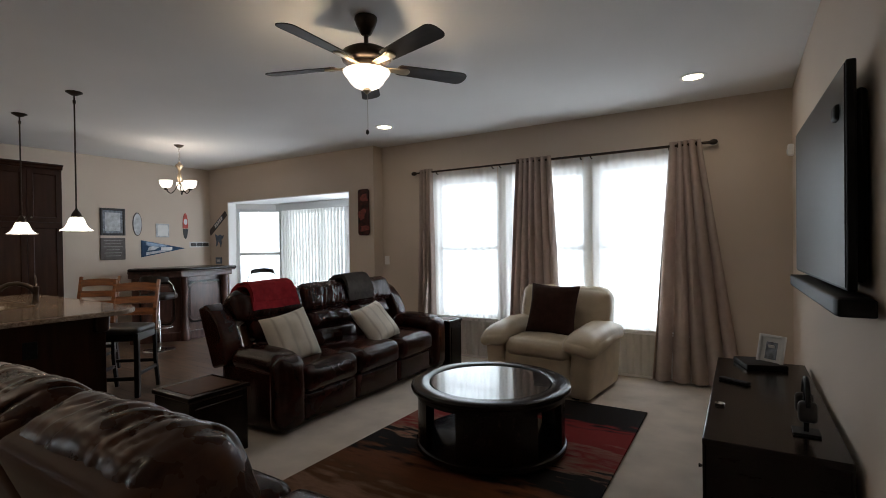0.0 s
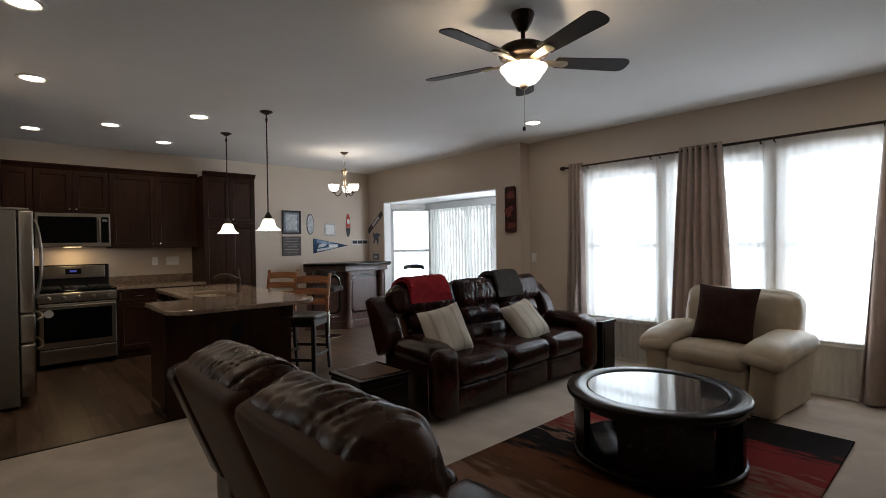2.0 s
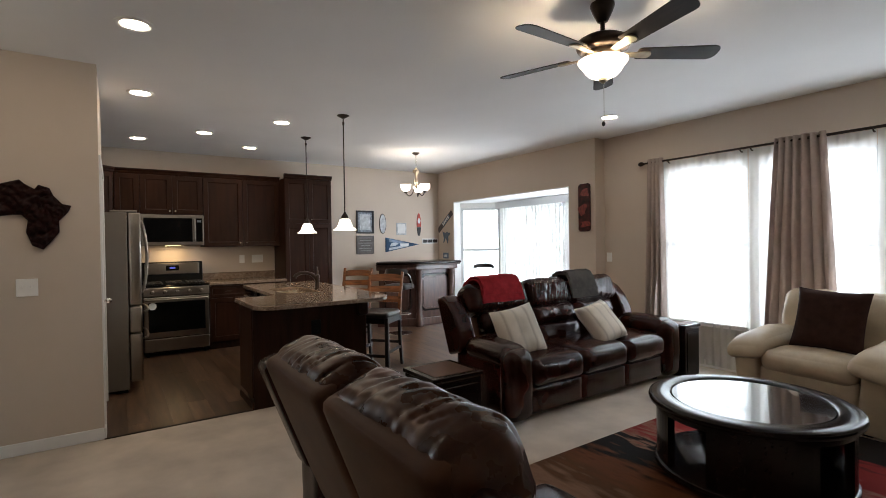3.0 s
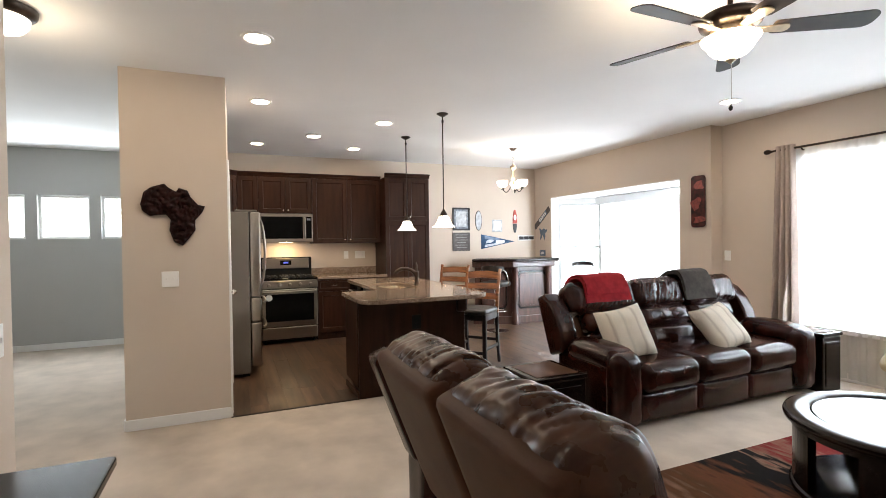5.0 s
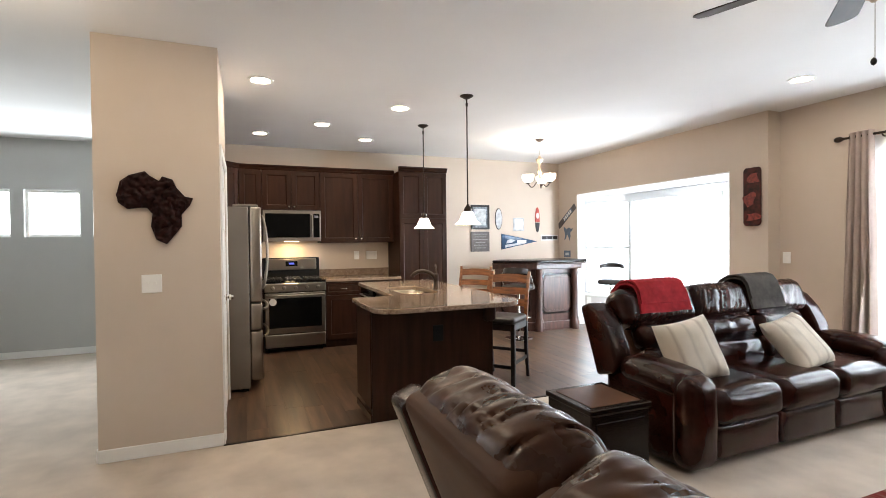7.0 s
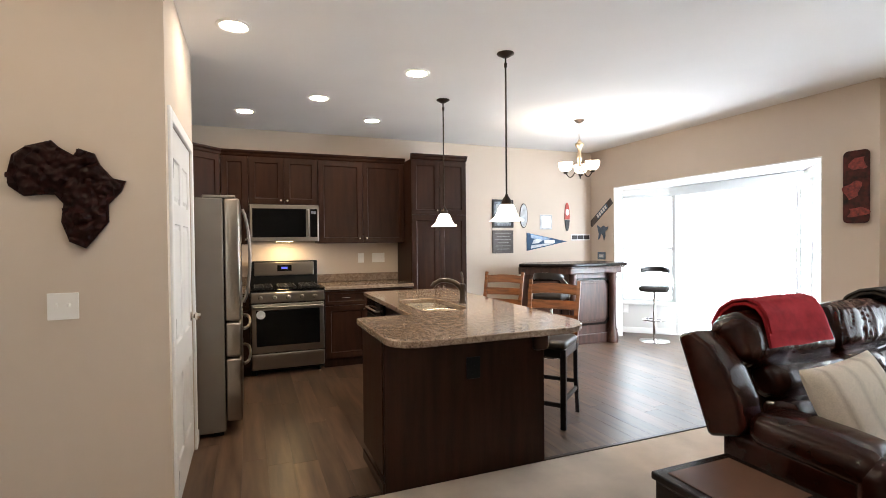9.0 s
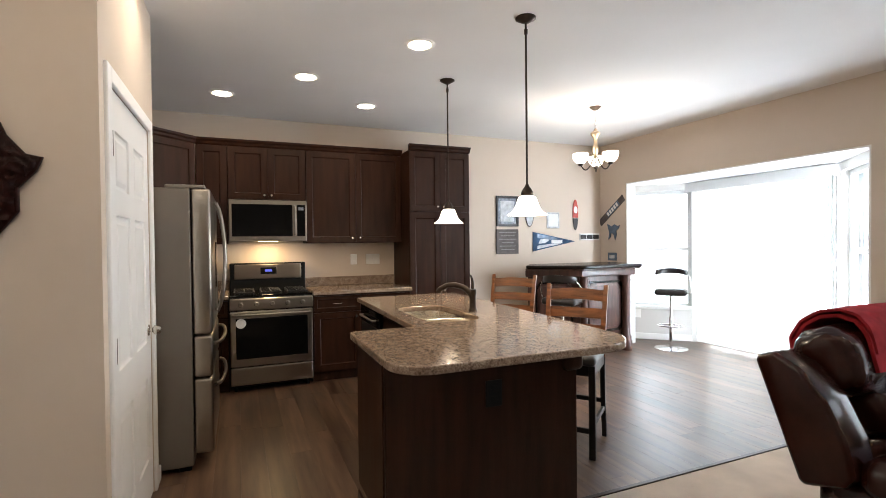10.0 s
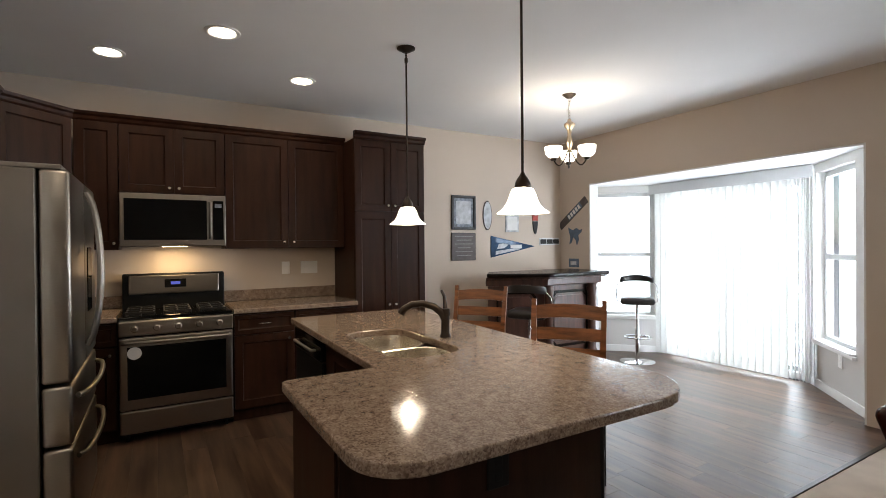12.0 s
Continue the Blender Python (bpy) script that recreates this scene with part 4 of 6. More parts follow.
part("cooktop", box(0.0, 0.76, 0.03, 0.56, 0.895, 0.912, 0.006), BLACKGLASS, stove)
for gx in (0.04, 0.285, 0.53):
    grate = bmesh.new()
    for k in range(4):
        box(gx, gx + 0.19, 0.07 + 0.14 * k, 0.082 + 0.14 * k, 0.925, 0.94, 0.002, 1, grate)
    for k in range(3):
        box(gx + 0.089 * k, gx + 0.089 * k + 0.012, 0.07, 0.502, 0.912, 0.935, 0.002, 1, grate)
    part("grate", grate, IRON, stove)
part("back_guard", box(0.0, 0.76, 0.56, 0.62, 0.9, 1.2, 0.012), BLACKPLASTIC, stove)
bp = part("back_panel", box(0.045, 0.715, 0.545, 0.562, 1.03, 1.185, 0.008), STEEL, stove)
part("clock_display", box(0.30, 0.46, 0.541, 0.546, 1.08, 1.15, 0.003, 1), BLACKGLASS, bp)
part("clock_digits", box(0.345, 0.415, 0.539, 0.542, 1.105, 1.13), DISPLAY, bp, "glowing blue digits")

mw = thing("microwave_oven", "stainless steel over-range microwave with black window", "microwave", pose(-7.53, 0.203, 0, 0, 0, 90))
part("body", box(0.0, 0.742, 0.02, 0.39, 1.425, 1.838, 0.004, 1), BLACKPLASTIC, mw)
mf = part("front_frame", box(0.0, 0.742, 0.0, 0.02, 1.425, 1.838, 0.006), STEEL, mw)
part("window", box(0.03, 0.60, -0.004, 0.001, 1.475, 1.795, 0.002, 1), BLACKGLASS, mf, "black glass window")
part("control_pad", box(0.645, 0.725, -0.004, 0.001, 1.475, 1.795, 0.002, 1), BLACKGLASS, mf, "black control pad")
part("display", box(0.66, 0.71, -0.006, -0.003, 1.74, 1.77), SLATE, mf)
part("handle", tube([(0.622, 0.0, 1.49), (0.622, -0.04, 1.50), (0.622, -0.045, 1.52), (0.622, -0.045, 1.75), (0.622, -0.04, 1.77), (0.622, 0.0, 1.78)], 0.011, 10), STEEL, mw, "", True)
part("hood_lamp", box(0.28, 0.46, 0.10, 0.16, 1.422, 1.426), HOODGLOW, mw, "lit warm hood lamp")
hood = new("hood_lamp_light", bpy.data.lights.new("hood_lamp_light", "AREA"))
hood.data.size, hood.data.energy, hood.data.color = 0.12, 5.0, (1.0, 0.70, 0.36)
hood.matrix_basis = pose(-7.70, 0.57, 1.415)

# fridge
fr = thing("refrigerator", "stainless french-door refrigerator with grey side and drawers", "refrigerator", pose(-5.70, 0.133, 0, 0, 0, 180))
part("body", box(0.0, 0.91, 0.115, 0.85, 0.03, 1.745, 0.006, 1), FRIDGEGREY, fr)
part("grille", box(0.02, 0.89, 0.13, 0.2, 0.0, 0.09), BLACKPLASTIC, fr)
part("hinge_cover", box(0.01, 0.16, 0.03, 0.25, 1.746, 1.768, 0.006), FRIDGEGREY, fr)
part("hinge_cover", box(0.75, 0.90, 0.03, 0.25, 1.746, 1.768, 0.006), FRIDGEGREY, fr)
for x0, x1, hx in ((0.0, 0.452, 0.415), (0.458, 0.91, 0.495)):
    d = part("door", box(x0, x1, 0.0, 0.108, 0.84, 1.745, 0.018, 3), STEEL, fr, "", True)
    part("handle", tube(arc(lambda t: (hx, -0.012 - 0.055 * math.sin(math.pi * t) ** 0.6, 0.93 + 0.76 * t), 20), 0.013, 10), STEEL, d, "long bowed steel handle", True)
for z0, z1 in ((0.575, 0.83), (0.10, 0.565)):
    d = part("drawer", box(0.0, 0.91, 0.0, 0.108, z0, z1, 0.018, 3), STEEL, fr, "", True)
    part("handle", tube(arc(lambda t: (0.07 + 0.77 * t, -0.01 - 0.05 * math.sin(math.pi * t) ** 0.4, z1 - 0.06), 20), 0.012, 10), STEEL, d, "bowed steel drawer handle", True)
part("water_dispenser", box(0.54, 0.72, -0.004, 0.02, 1.08, 1.42, 0.008), BLACKGLASS, fr)

# island
isl = thing("kitchen_island", "dark-stained L-shaped kitchen island with plain end panel", "kitchen island", pose(-4.45, 0.88, 0))
part("end_body", box(-0.50, -0.012, 0.0, 1.05, 0.1, 0.882), CAB, isl)
long_body = box(-2.05, -0.50, 0.40, 1.05, 0.1, 0.68)
for b in ((-2.05, -1.36, 0.40, 1.05), (-0.53, -0.50, 0.40, 1.05), (-1.36, -0.53, 0.40, 0.425), (-1.36, -0.53, 0.85, 1.05)):
    box(*b, 0.68, 0.882, bm=long_body)
part("long_body", long_body, CAB, isl)
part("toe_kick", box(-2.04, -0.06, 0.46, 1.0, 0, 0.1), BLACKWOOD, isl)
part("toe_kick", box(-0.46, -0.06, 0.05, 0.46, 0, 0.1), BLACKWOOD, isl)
part("end_panel", box(-0.012, 0.006, 0.0, 1.05, 0.0, 0.88, 0.002, 1), CAB, isl)
part("side_panel", box(-0.50, -0.012, -0.008, 0.0, 0.1, 0.88, 0.002, 1), CAB, isl)
part("base_molding", box(-0.50, 0.014, -0.014, 0.0, 0.0, 0.06, 0.004, 1), CAB, isl)
part("door", panel_door(0.66, 0.73), CAB, isl, at=pose(-1.28, 0.378, 0.125))
part("corbel", soft(-0.03, 0.05, 0.96, 1.07, 0.72, 0.87, 0.03, n=8), CAB, isl, "", True)
dw = thing("dishwasher", "black dishwasher built into the island", "dishwasher", pose(-6.46, 1.253, 0))
part("front_panel", box(0, 0.595, 0.0, 0.024, 0.11, 0.74, 0.006), BLACKPLASTIC, dw)
part("control_strip", box(0, 0.595, -0.006, 0.024, 0.745, 0.872, 0.006), BLACKGLASS, dw)
part("handle", tube([(0.10, -0.005, 0.80), (0.10, -0.035, 0.80), (0.49, -0.035, 0.80), (0.49, -0.005, 0.80)], 0.009, 8), STEEL, dw, "", True)
outline = rounded([(-4.955, 0.83), (-4.09, 0.83), (-4.09, 2.075), (-6.55, 2.17), (-6.55, 1.235), (-4.955, 1.205)], [0.03, 0.16, 0.26, 0.03, 0.02, 0.0], 8)
sink_hole = rounded([(-5.77, 1.33), (-5.015, 1.33), (-5.015, 1.69), (-5.77, 1.69)], [0.14, 0.12, 0.12, 0.14], 9)
top_slab("island_countertop", outline, 0.883, 0.92, "polished speckled tan granite island countertop", sink_hole)
sink = thing("kitchen_sink", "double-bowl undermount stainless steel sink", "sink", pose(0, 0, 0))
for x0, x1, y0, y1, deep in ((-5.765, -5.37, 1.335, 1.685, 0.19), (-5.34, -5.02, 1.335, 1.685, 0.15)):
    bm = bmesh.new()
    loops = []
    for grow, z, r in ((0.012, 0.887, 0.12), (0.0, 0.884, 0.12), (-0.006, 0.84, 0.115), (-0.015, 0.895 - deep + 0.03, 0.11), (-0.05, 0.895 - deep, 0.09)):
        p = rounded([(x0 - grow, y0 - grow), (x1 + grow, y0 - grow), (x1 + grow, y1 + grow), (x0 - grow, y1 + grow)], [r] * 4, 6)
        loops.append([bm.verts.new((x, y, z)) for x, y in p])
    for a, b in zip(loops, loops[1:]):
        for k in range(len(a)):
            bm.faces.new((a[k], a[(k + 1) % len(a)], b[(k + 1) % len(b)], b[k]))
    bm.faces.new(loops[-1])
    bowl = part("bowl", bm, SINKSTEEL, sink, "", True)
    part("drain", moved(lathe([(0.0, 0.003), (0.03, 0.003), (0.04, 0.0)], 20), pose((x0 + x1) / 2, (y0 + y1) / 2, 0.896 - deep)), CHROME, sink, "", True)
fau = thing("kitchen_faucet", "oil-rubbed bronze faucet with lever handle", "faucet", pose(-5.36, 1.775, 0.92))
part("base", lathe([(0.031, 0), (0.03, 0.012), (0.024, 0.02), (0.022, 0.11), (0.026, 0.12), (0.024, 0.15), (0, 0.155)], 24), BRONZE, fau, "", True)
part("spout", tube([(0, 0, 0.09), (-0.005, -0.02, 0.13), (-0.02, -0.06, 0.165), (-0.04, -0.115, 0.182), (-0.06, -0.17, 0.178), (-0.075, -0.21, 0.155), (-0.08, -0.225, 0.13)], [0.022, 0.021, 0.019, 0.018, 0.018, 0.019, 0.02], 12), BRONZE, fau, "", True)
part("lever", tube([(0, 0, 0.15), (-0.01, 0.005, 0.18), (-0.03, 0.012, 0.215), (-0.07, 0.02, 0.24)], [0.013, 0.011, 0.009, 0.008], 10), BRONZE, fau, "", True)


def plate(m, w=0.075, h=0.12, toggles=1, label="white plastic light switch plate on the wall", category="light switch", material=None):
    """Wall plate in the x-z plane, facing -y."""
    p = thing("switch_plate" if toggles else "outlet_plate", label, category, m)
    part("plate", box(-w / 2, w / 2, -0.007, 0, -h / 2, h / 2, 0.003), material or PLASTIC, p)
    for k in range(toggles):
        x = (k - (toggles - 1) / 2) * 0.046
        part("toggle", box(x - 0.005, x + 0.005, -0.017, -0.006, -0.004, 0.014, 0.002, 1), material or PLASTIC, p)
    if not toggles:
        for z in (-0.026, 0.026):
            part("socket", box(-0.016, 0.016, -0.009, -0.006, z - 0.014, z + 0.014, 0.003), material or PLASTIC, p)
    return p


plate(pose(-4.444, 1.43, 0.655, 0, 0, 90), 0.09, 0.13, 0, "black outlet plate on the island end", "outlet", BLACKPLASTIC)
plate(pose(-7.93, 1.515, 1.21, 0, 0, 90), 0.075, 0.12, 0, "white outlet plate above the counter", "outlet")
plate(pose(-7.93, 1.74, 1.21, 0, 0, 90), 0.165, 0.12, 3, "white triple switch plate above the counter")
plate(pose(-4.47, -0.585, 1.14, 0, 0, 90), 0.118, 0.12, 2, "white double light switch plate on the beige wall end")
plate(pose(-4.165, NORTH, 1.19), 0.08, 0.12, 1, "white light switch plate beside the curtain")
plate(mR @ pose(0.60, 0, 0.36), 0.075, 0.12, 0, "white outlet plate under the bay window", "outlet")
plate(mL @ pose(0.35, 0, 0.36), 0.075, 0.12, 0, "white outlet plate under the bay window", "outlet")
plate(pose(-2.37, -0.9, 1.07, 0, 0, 180), 0.075, 0.12, 1, "white light switch plate near the wall end")

# ---------------------------------------------------------------- dining corner: bar, stools, wall decoration
bar = thing("home_bar", "dark mahogany home bar with carved panels and columns", "bar", pose(0, 0, 0))
foot = [(-7.20, 4.90), (-7.60, 4.90), (-7.60, 3.75), (-7.50, 3.60), (-7.20, 4.16)]
grown = [(-7.17, 4.92), (-7.62, 4.92), (-7.62, 3.73), (-7.51, 3.57), (-7.17, 4.14)]
topp = [(-6.94, 4.94), (-7.63, 4.94), (-7.63, 3.70), (-7.32, 3.45), (-6.94, 4.02)]
part("body", prism(foot, 0.13, 1.0), BARWOOD, bar)
part("plinth", prism(grown, 0.0, 0.13, 0.01), BARWOOD, bar)
part("frieze", prism([(a * 0.6 + c * 0.4, b * 0.6 + d * 0.4) for (a, b), (c, d) in zip(grown, topp)], 0.96, 1.04, 0.012), BARWOOD, bar)
part("top_molding", prism([(a * 0.25 + c * 0.75, b * 0.25 + d * 0.75) for (a, b), (c, d) in zip(grown, topp)], 1.04, 1.063, 0.008), BARWOOD, bar)
part("bar_top", prism(rounded(topp, [0.05, 0, 0.03, 0.05, 0.2], 6), 1.062, 1.105, 0.016, 3), DARKWOOD, bar, "dark polished bar top")
for k in range(20):
    yy = 4.12 + 0.04 * k
    part("dentil", box(-7.075, -7.045, yy, yy + 0.02, 1.035, 1.056), BARWOOD, bar)
oct_out = [(-0.23, -0.32), (0.23, -0.32), (0.3, -0.25), (0.3, 0.25), (0.23, 0.32), (-0.23, 0.32), (-0.3, 0.25), (-0.3, -0.25)]


def frame_ring(poly, width, y0, y1):
    """Raised moulding that follows a closed outline in the x-z plane."""
    bm = bmesh.new()
    n = len(poly)
    inner = [(x * (1 - width / max(0.05, math.hypot(x, z))), z * (1 - width / max(0.05, math.hypot(x, z)))) for x, z in poly]
    rings = [[bm.verts.new((x, y, z)) for x, z in pts] for pts, y in ((poly, y1), (poly, y0), (inner, y0), (inner, y1))]
    for a, b in zip(rings, rings[1:]):
        for k in range(n):
            bm.faces.new((a[k], a[(k + 1) % n], b[(k + 1) % n], b[k]))
    return bm


pm = pose(-7.20, 4.53, 0.57, 0, 0, 90)
part("panel_molding", frame_ring(oct_out, 0.035, -0.018, 0.0), DARKWOOD, bar, at=pm)
part("raised_panel", moved(prism([(x * 0.82, z * 0.82) for x, z in oct_out], 0, 0.012, 0.006), pm @ pose(0, 0, 0, 90)), BARWOOD, bar)
sm = pose(-7.35, 3.88, 0.57, 0, 0, math.degrees(math.atan2(0.56, 0.30)))
part("panel_molding", frame_ring([(x * 0.75, z) for x, z in oct_out], 0.03, -0.018, 0.0), DARKWOOD, bar, at=sm)
part("raised_panel", moved(prism([(x * 0.6, z * 0.82) for x, z in oct_out], 0, 0.012, 0.006), sm @ pose(0, 0, 0, 90)), BARWOOD, bar)
for cx, cy in ((-7.15, 4.84), (-7.17, 4.19)):
    col = [(0.075, 0.0), (0.075, 0.12), (0.06, 0.14), (0.065, 0.17), (0.048, 0.2), (0.045, 0.5), (0.05, 0.85), (0.06, 0.9), (0.05, 0.93), (0.065, 0.96), (0.065, 1.02)]
    part("column", lathe(col, 20), BARWOOD, bar, "turned mahogany column", True, pose(cx, cy, 0))


def bar_stool(m):
    s = thing("bar_stool", "chrome gas-lift bar stool with black vinyl seat", "bar stool", m, "bar stools")
    part("base", lathe([(0.0, 0.03), (0.03, 0.03), (0.06, 0.02), (0.19, 0.008), (0.2, 0.0)], 36), CHROME, s, "", True)
    part("post", lathe([(0.026, 0.02), (0.026, 0.4), (0.017, 0.41), (0.017, 0.67), (0.05, 0.69)], 20), CHROME, s, "", True)
    part("footrest", tube(arc(lambda t: (0.15 * math.sin(t), -0.06 - 0.12 * math.cos(t), 0.30), 26, 0.0, 2 * math.pi), 0.009, 8), CHROME, s, "", True)
    part("seat", soft(-0.19, 0.19, -0.18, 0.18, 0.69, 0.77, 0.035, (0, 0, 0.012), 10), SEATBLACK, s, "", True)
    bm = sheet(lambda u, v: ((0.20 + 0.012 * math.sin(math.pi * v)) * math.sin((u - 0.5) * 2.3), 0.02 + 0.19 * math.cos((u - 0.5) * 2.3), 0.93 + 0.075 * v + 0.02 * math.sin(math.pi * u)), 16, 4, 0.028)
    part("back_pad", bm, SEATBLACK, s, "", True)
    for sx in (-1, 1):
        part("arm_rail", tube([(sx * 0.15, 0.0, 0.70), (sx * 0.225, 0.0, 0.72), (sx * 0.235, 0.03, 0.8), (sx * 0.225, 0.08, 0.9), (sx * 0.185, 0.11, 0.955)], 0.008, 8), CHROME, s, "", True)
    return s


bar_stool(pose(-6.955, 5.40, 0.001, 0, 0, 40))
bar_stool(pose(-6.83, 3.62, 0.001, 0, 0, 215))


def counter_chair(m):
    """Counter-height chair facing -y: honey ladder back, black legs, padded seat."""
    c = thing("counter_chair", "counter-height ladder-back wooden chair with dark padded seat", "chair", m, "chairs at the island")
    w, d = 0.43, 0.40
    for sx in (-1, 1):
        x = sx * (w / 2 - 0.02)
        part("front_leg", moved(box(-0.021, 0.021, -0.021, 0.021, 0, 0.6, 0.004, 1), pose(x, -d / 2 + 0.02, 0)), BLACKWOOD, c)
        part("back_leg", tube([(x, d / 2 + 0.045, 0), (x, d / 2 - 0.01, 0.3), (x, d / 2 - 0.015, 0.6)], [0.021, 0.022, 0.022], 4), BLACKWOOD, c)
        part("back_post", tube([(x, d / 2 - 0.015, 0.58), (x * 1.02, d / 2 + 0.005, 0.8), (x * 1.06, d / 2 + 0.075, 1.075)], [0.024, 0.024, 0.019], 4), CHAIRWOOD, c, "honey-brown post")
        part("side_stretcher", box(x - 0.011, x + 0.011, -d / 2 + 0.03, d / 2, 0.2, 0.232, 0.003, 1), BLACKWOOD, c)
        part("seat_rail", box(x - 0.012, x + 0.012, -d / 2 + 0.03, d / 2 - 0.03, 0.53, 0.6, 0.003, 1), BLACKWOOD, c)
    part("front_stretcher", box(-w / 2 + 0.03, w / 2 - 0.03, -d / 2 + 0.01, -d / 2 + 0.03, 0.16, 0.195, 0.003, 1), BLACKWOOD, c)
    part("back_stretcher", box(-w / 2 + 0.03, w / 2 - 0.03, d / 2 + 0.0, d / 2 + 0.02, 0.25, 0.282, 0.003, 1), BLACKWOOD, c)
    part("front_rail", box(-w / 2 + 0.03, w / 2 - 0.03, -d / 2 + 0.008, -d / 2 + 0.032, 0.53, 0.6, 0.003, 1), BLACKWOOD, c)
    part("seat", soft(-w / 2 - 0.005, w / 2 + 0.005, -d / 2 - 0.015, d / 2 - 0.035, 0.595, 0.66, 0.03, (0, 0, 0.012), 10), SEATBLACK, c, "", True)
    for k, (z, h) in enumerate(((0.995, 0.08), (0.872, 0.07), (0.757, 0.07))):
        yb = d / 2 + 0.005 + 0.07 * max(0, (z - 0.8)) / 0.275
        bm = sheet(lambda u, v: ((u - 0.5) * (w - 0.03), yb + 0.02 * math.sin(math.pi * u) + 0.018 * v, z - h / 2 + h * v + (0.012 * math.sin(math.pi * u) if k == 0 else 0)), 12, 2, 0.016)
        part("back_slat", bm, CHAIRWOOD, c, "honey-brown slat")
    return c


counter_chair(pose(-5.09, 2.37, 0.0, 0, 0, 39))
counter_chair(pose(-6.22, 2.52, 0.0, 0, 0, 39))
far = counter_chair(pose(-7.12, -2.80, 0.0, 0, 0, 100))
tagged(far, "dark ladder-back chair standing alone in the grey room", "chair", "chairs in the far room")


def framed(m, w, h, border, frame_mat, art_mat, label, mat_border=0.0, mount=None):
    f = thing("picture_frame", label, "picture", m)
    for b in ((-w / 2, -w / 2 + border, -h / 2, h / 2), (w / 2 - border, w / 2, -h / 2, h / 2), (-w / 2 + border, w / 2 - border, -h / 2, -h / 2 + border), (-w / 2 + border, w / 2 - border, h / 2 - border, h / 2)):
        part("frame_rail", box(b[0], b[1], -0.025, 0, b[2], b[3], 0.004, 1), frame_mat, f)
    part("mat_board", box(-w / 2 + border, w / 2 - border, -0.008, -0.001, -h / 2 + border, h / 2 - border), (mount or PAPERWHITE) if mat_border else art_mat, f)
    if mat_border:
        e = border + mat_border
        part("print", box(-w / 2 + e, w / 2 - e, -0.011, -0.008, -h / 2 + e, h / 2 - e), art_mat, f)
    return f


def on_west(y, z):
    return pose(WEST, y, z, 0, 0, 90)


framed(on_west(3.56, 1.795), 0.335, 0.40, 0.03, BLACKPRINT, SILVER, "black-framed grey print on the cream wall", 0.035, SLATE)
board = thing("wall_sign", "dark brown wooden board with rows of white lettering", "wall sign", on_west(3.557, 1.395))
part("board", box(-0.168, 0.168, -0.02, 0, -0.163, 0.163, 0.005), BROWNSIGN, board)
for k in range(6):
    wdt = (0.25, 0.21, 0.26, 0.18, 0.24, 0.2)[k]
    part("lettering", box(-wdt / 2, wdt / 2, -0.0215, -0.02, 0.117 - 0.045 * k, 0.126 - 0.045 * k), LETTERING, board)


def flat_shape(name, poly, t, material, label, category, m, bevel=0.003):
    """Flat plaque cut to an outline in the x-z plane, facing -y."""
    return single(name, moved(prism(poly, 0, t, bevel, 1), pose(0, 0, 0, 90)), material, label, category, m)


def oval(a, b, n=28):
    return [(a * math.cos(2 * math.pi * k / n), b * math.sin(2 * math.pi * k / n)) for k in range(n)]


ov_t = thing("oval_plaque", "pale silver oval metal plaque", "wall plaque", on_west(3.905, 1.77))
part("rim", moved(prism(oval(0.07, 0.18), 0, 0.012, 0.004, 1), pose(0, 0, 0, 90)), BROWNSIGN, ov_t)
part("face", moved(prism(oval(0.058, 0.165), 0.0125, 0.014), pose(0, 0, 0, 90)), SILVER, ov_t)
sq_t = thing("square_plaque", "pale silver square metal plaque", "wall plaque", on_west(4.285, 1.68))
part("plate", box(-0.105, 0.105, -0.012, 0, -0.11, 0.11, 0.004, 1), SILVER, sq_t)
part("inset", box(-0.08, 0.08, -0.0145, -0.012, -0.085, 0.085), PAPERWHITE, sq_t)
bd_t = thing("wall_paddle", "narrow board with red print above and black below", "wall plaque", on_west(4.662, 1.76))
part("upper_half", moved(prism([(x, max(z, -0.04)) for x, z in oval(0.045, 0.215)], 0, 0.014, 0.002, 1), pose(0, 0, 0, 90)), REDPRINT, bd_t, "red printed half")
part("lower_half", moved(prism([(x, z) for x, z in oval(0.0445, 0.214) if z <= -0.04], 0, 0.014, 0.002, 1), pose(0, 0, 0, 90)), BLACKPRINT, bd_t, "black half")
part("emblem", moved(prism(oval(0.03, 0.05), 0.0145, 0.0165), pose(0, 0, 0.07, 90)), PAPERWHITE, bd_t)
pn_t = thing("felt_pennant", "blue felt sports pennant with white and silver print", "pennant", on_west(3.955, 1.39))
part("felt", moved(prism([(0, -0.133), (0.705, 0.0), (0, 0.133)], 0, 0.006), pose(0, 0, 0, 90)), BLUE, pn_t)
part("blue_field", moved(prism([(0.0, -0.132), (0.07, -0.12), (0.07, 0.12), (0.0, 0.132)], 0.0065, 0.0085), pose(0, 0, 0, 90)), BLUE, pn_t)
part("silver_stripe", moved(prism([(0.07, -0.10), (0.46, -0.035), (0.46, -0.012), (0.07, -0.055)], 0.0065, 0.0085), pose(0, 0, 0, 90)), SILVER, pn_t)
part("silver_stripe", moved(prism([(0.09, -0.03), (0.2, -0.02), (0.27, 0.02), (0.22, 0.045), (0.12, 0.03)], 0.0065, 0.0085), pose(0, 0, 0, 90)), SILVER, pn_t)
part("blue_stripe", moved(prism([(0.07, 0.105), (0.40, 0.05), (0.36, 0.012), (0.07, 0.055)], 0.0065, 0.0085), pose(0, 0, 0, 90)), GREYBLUE, pn_t)
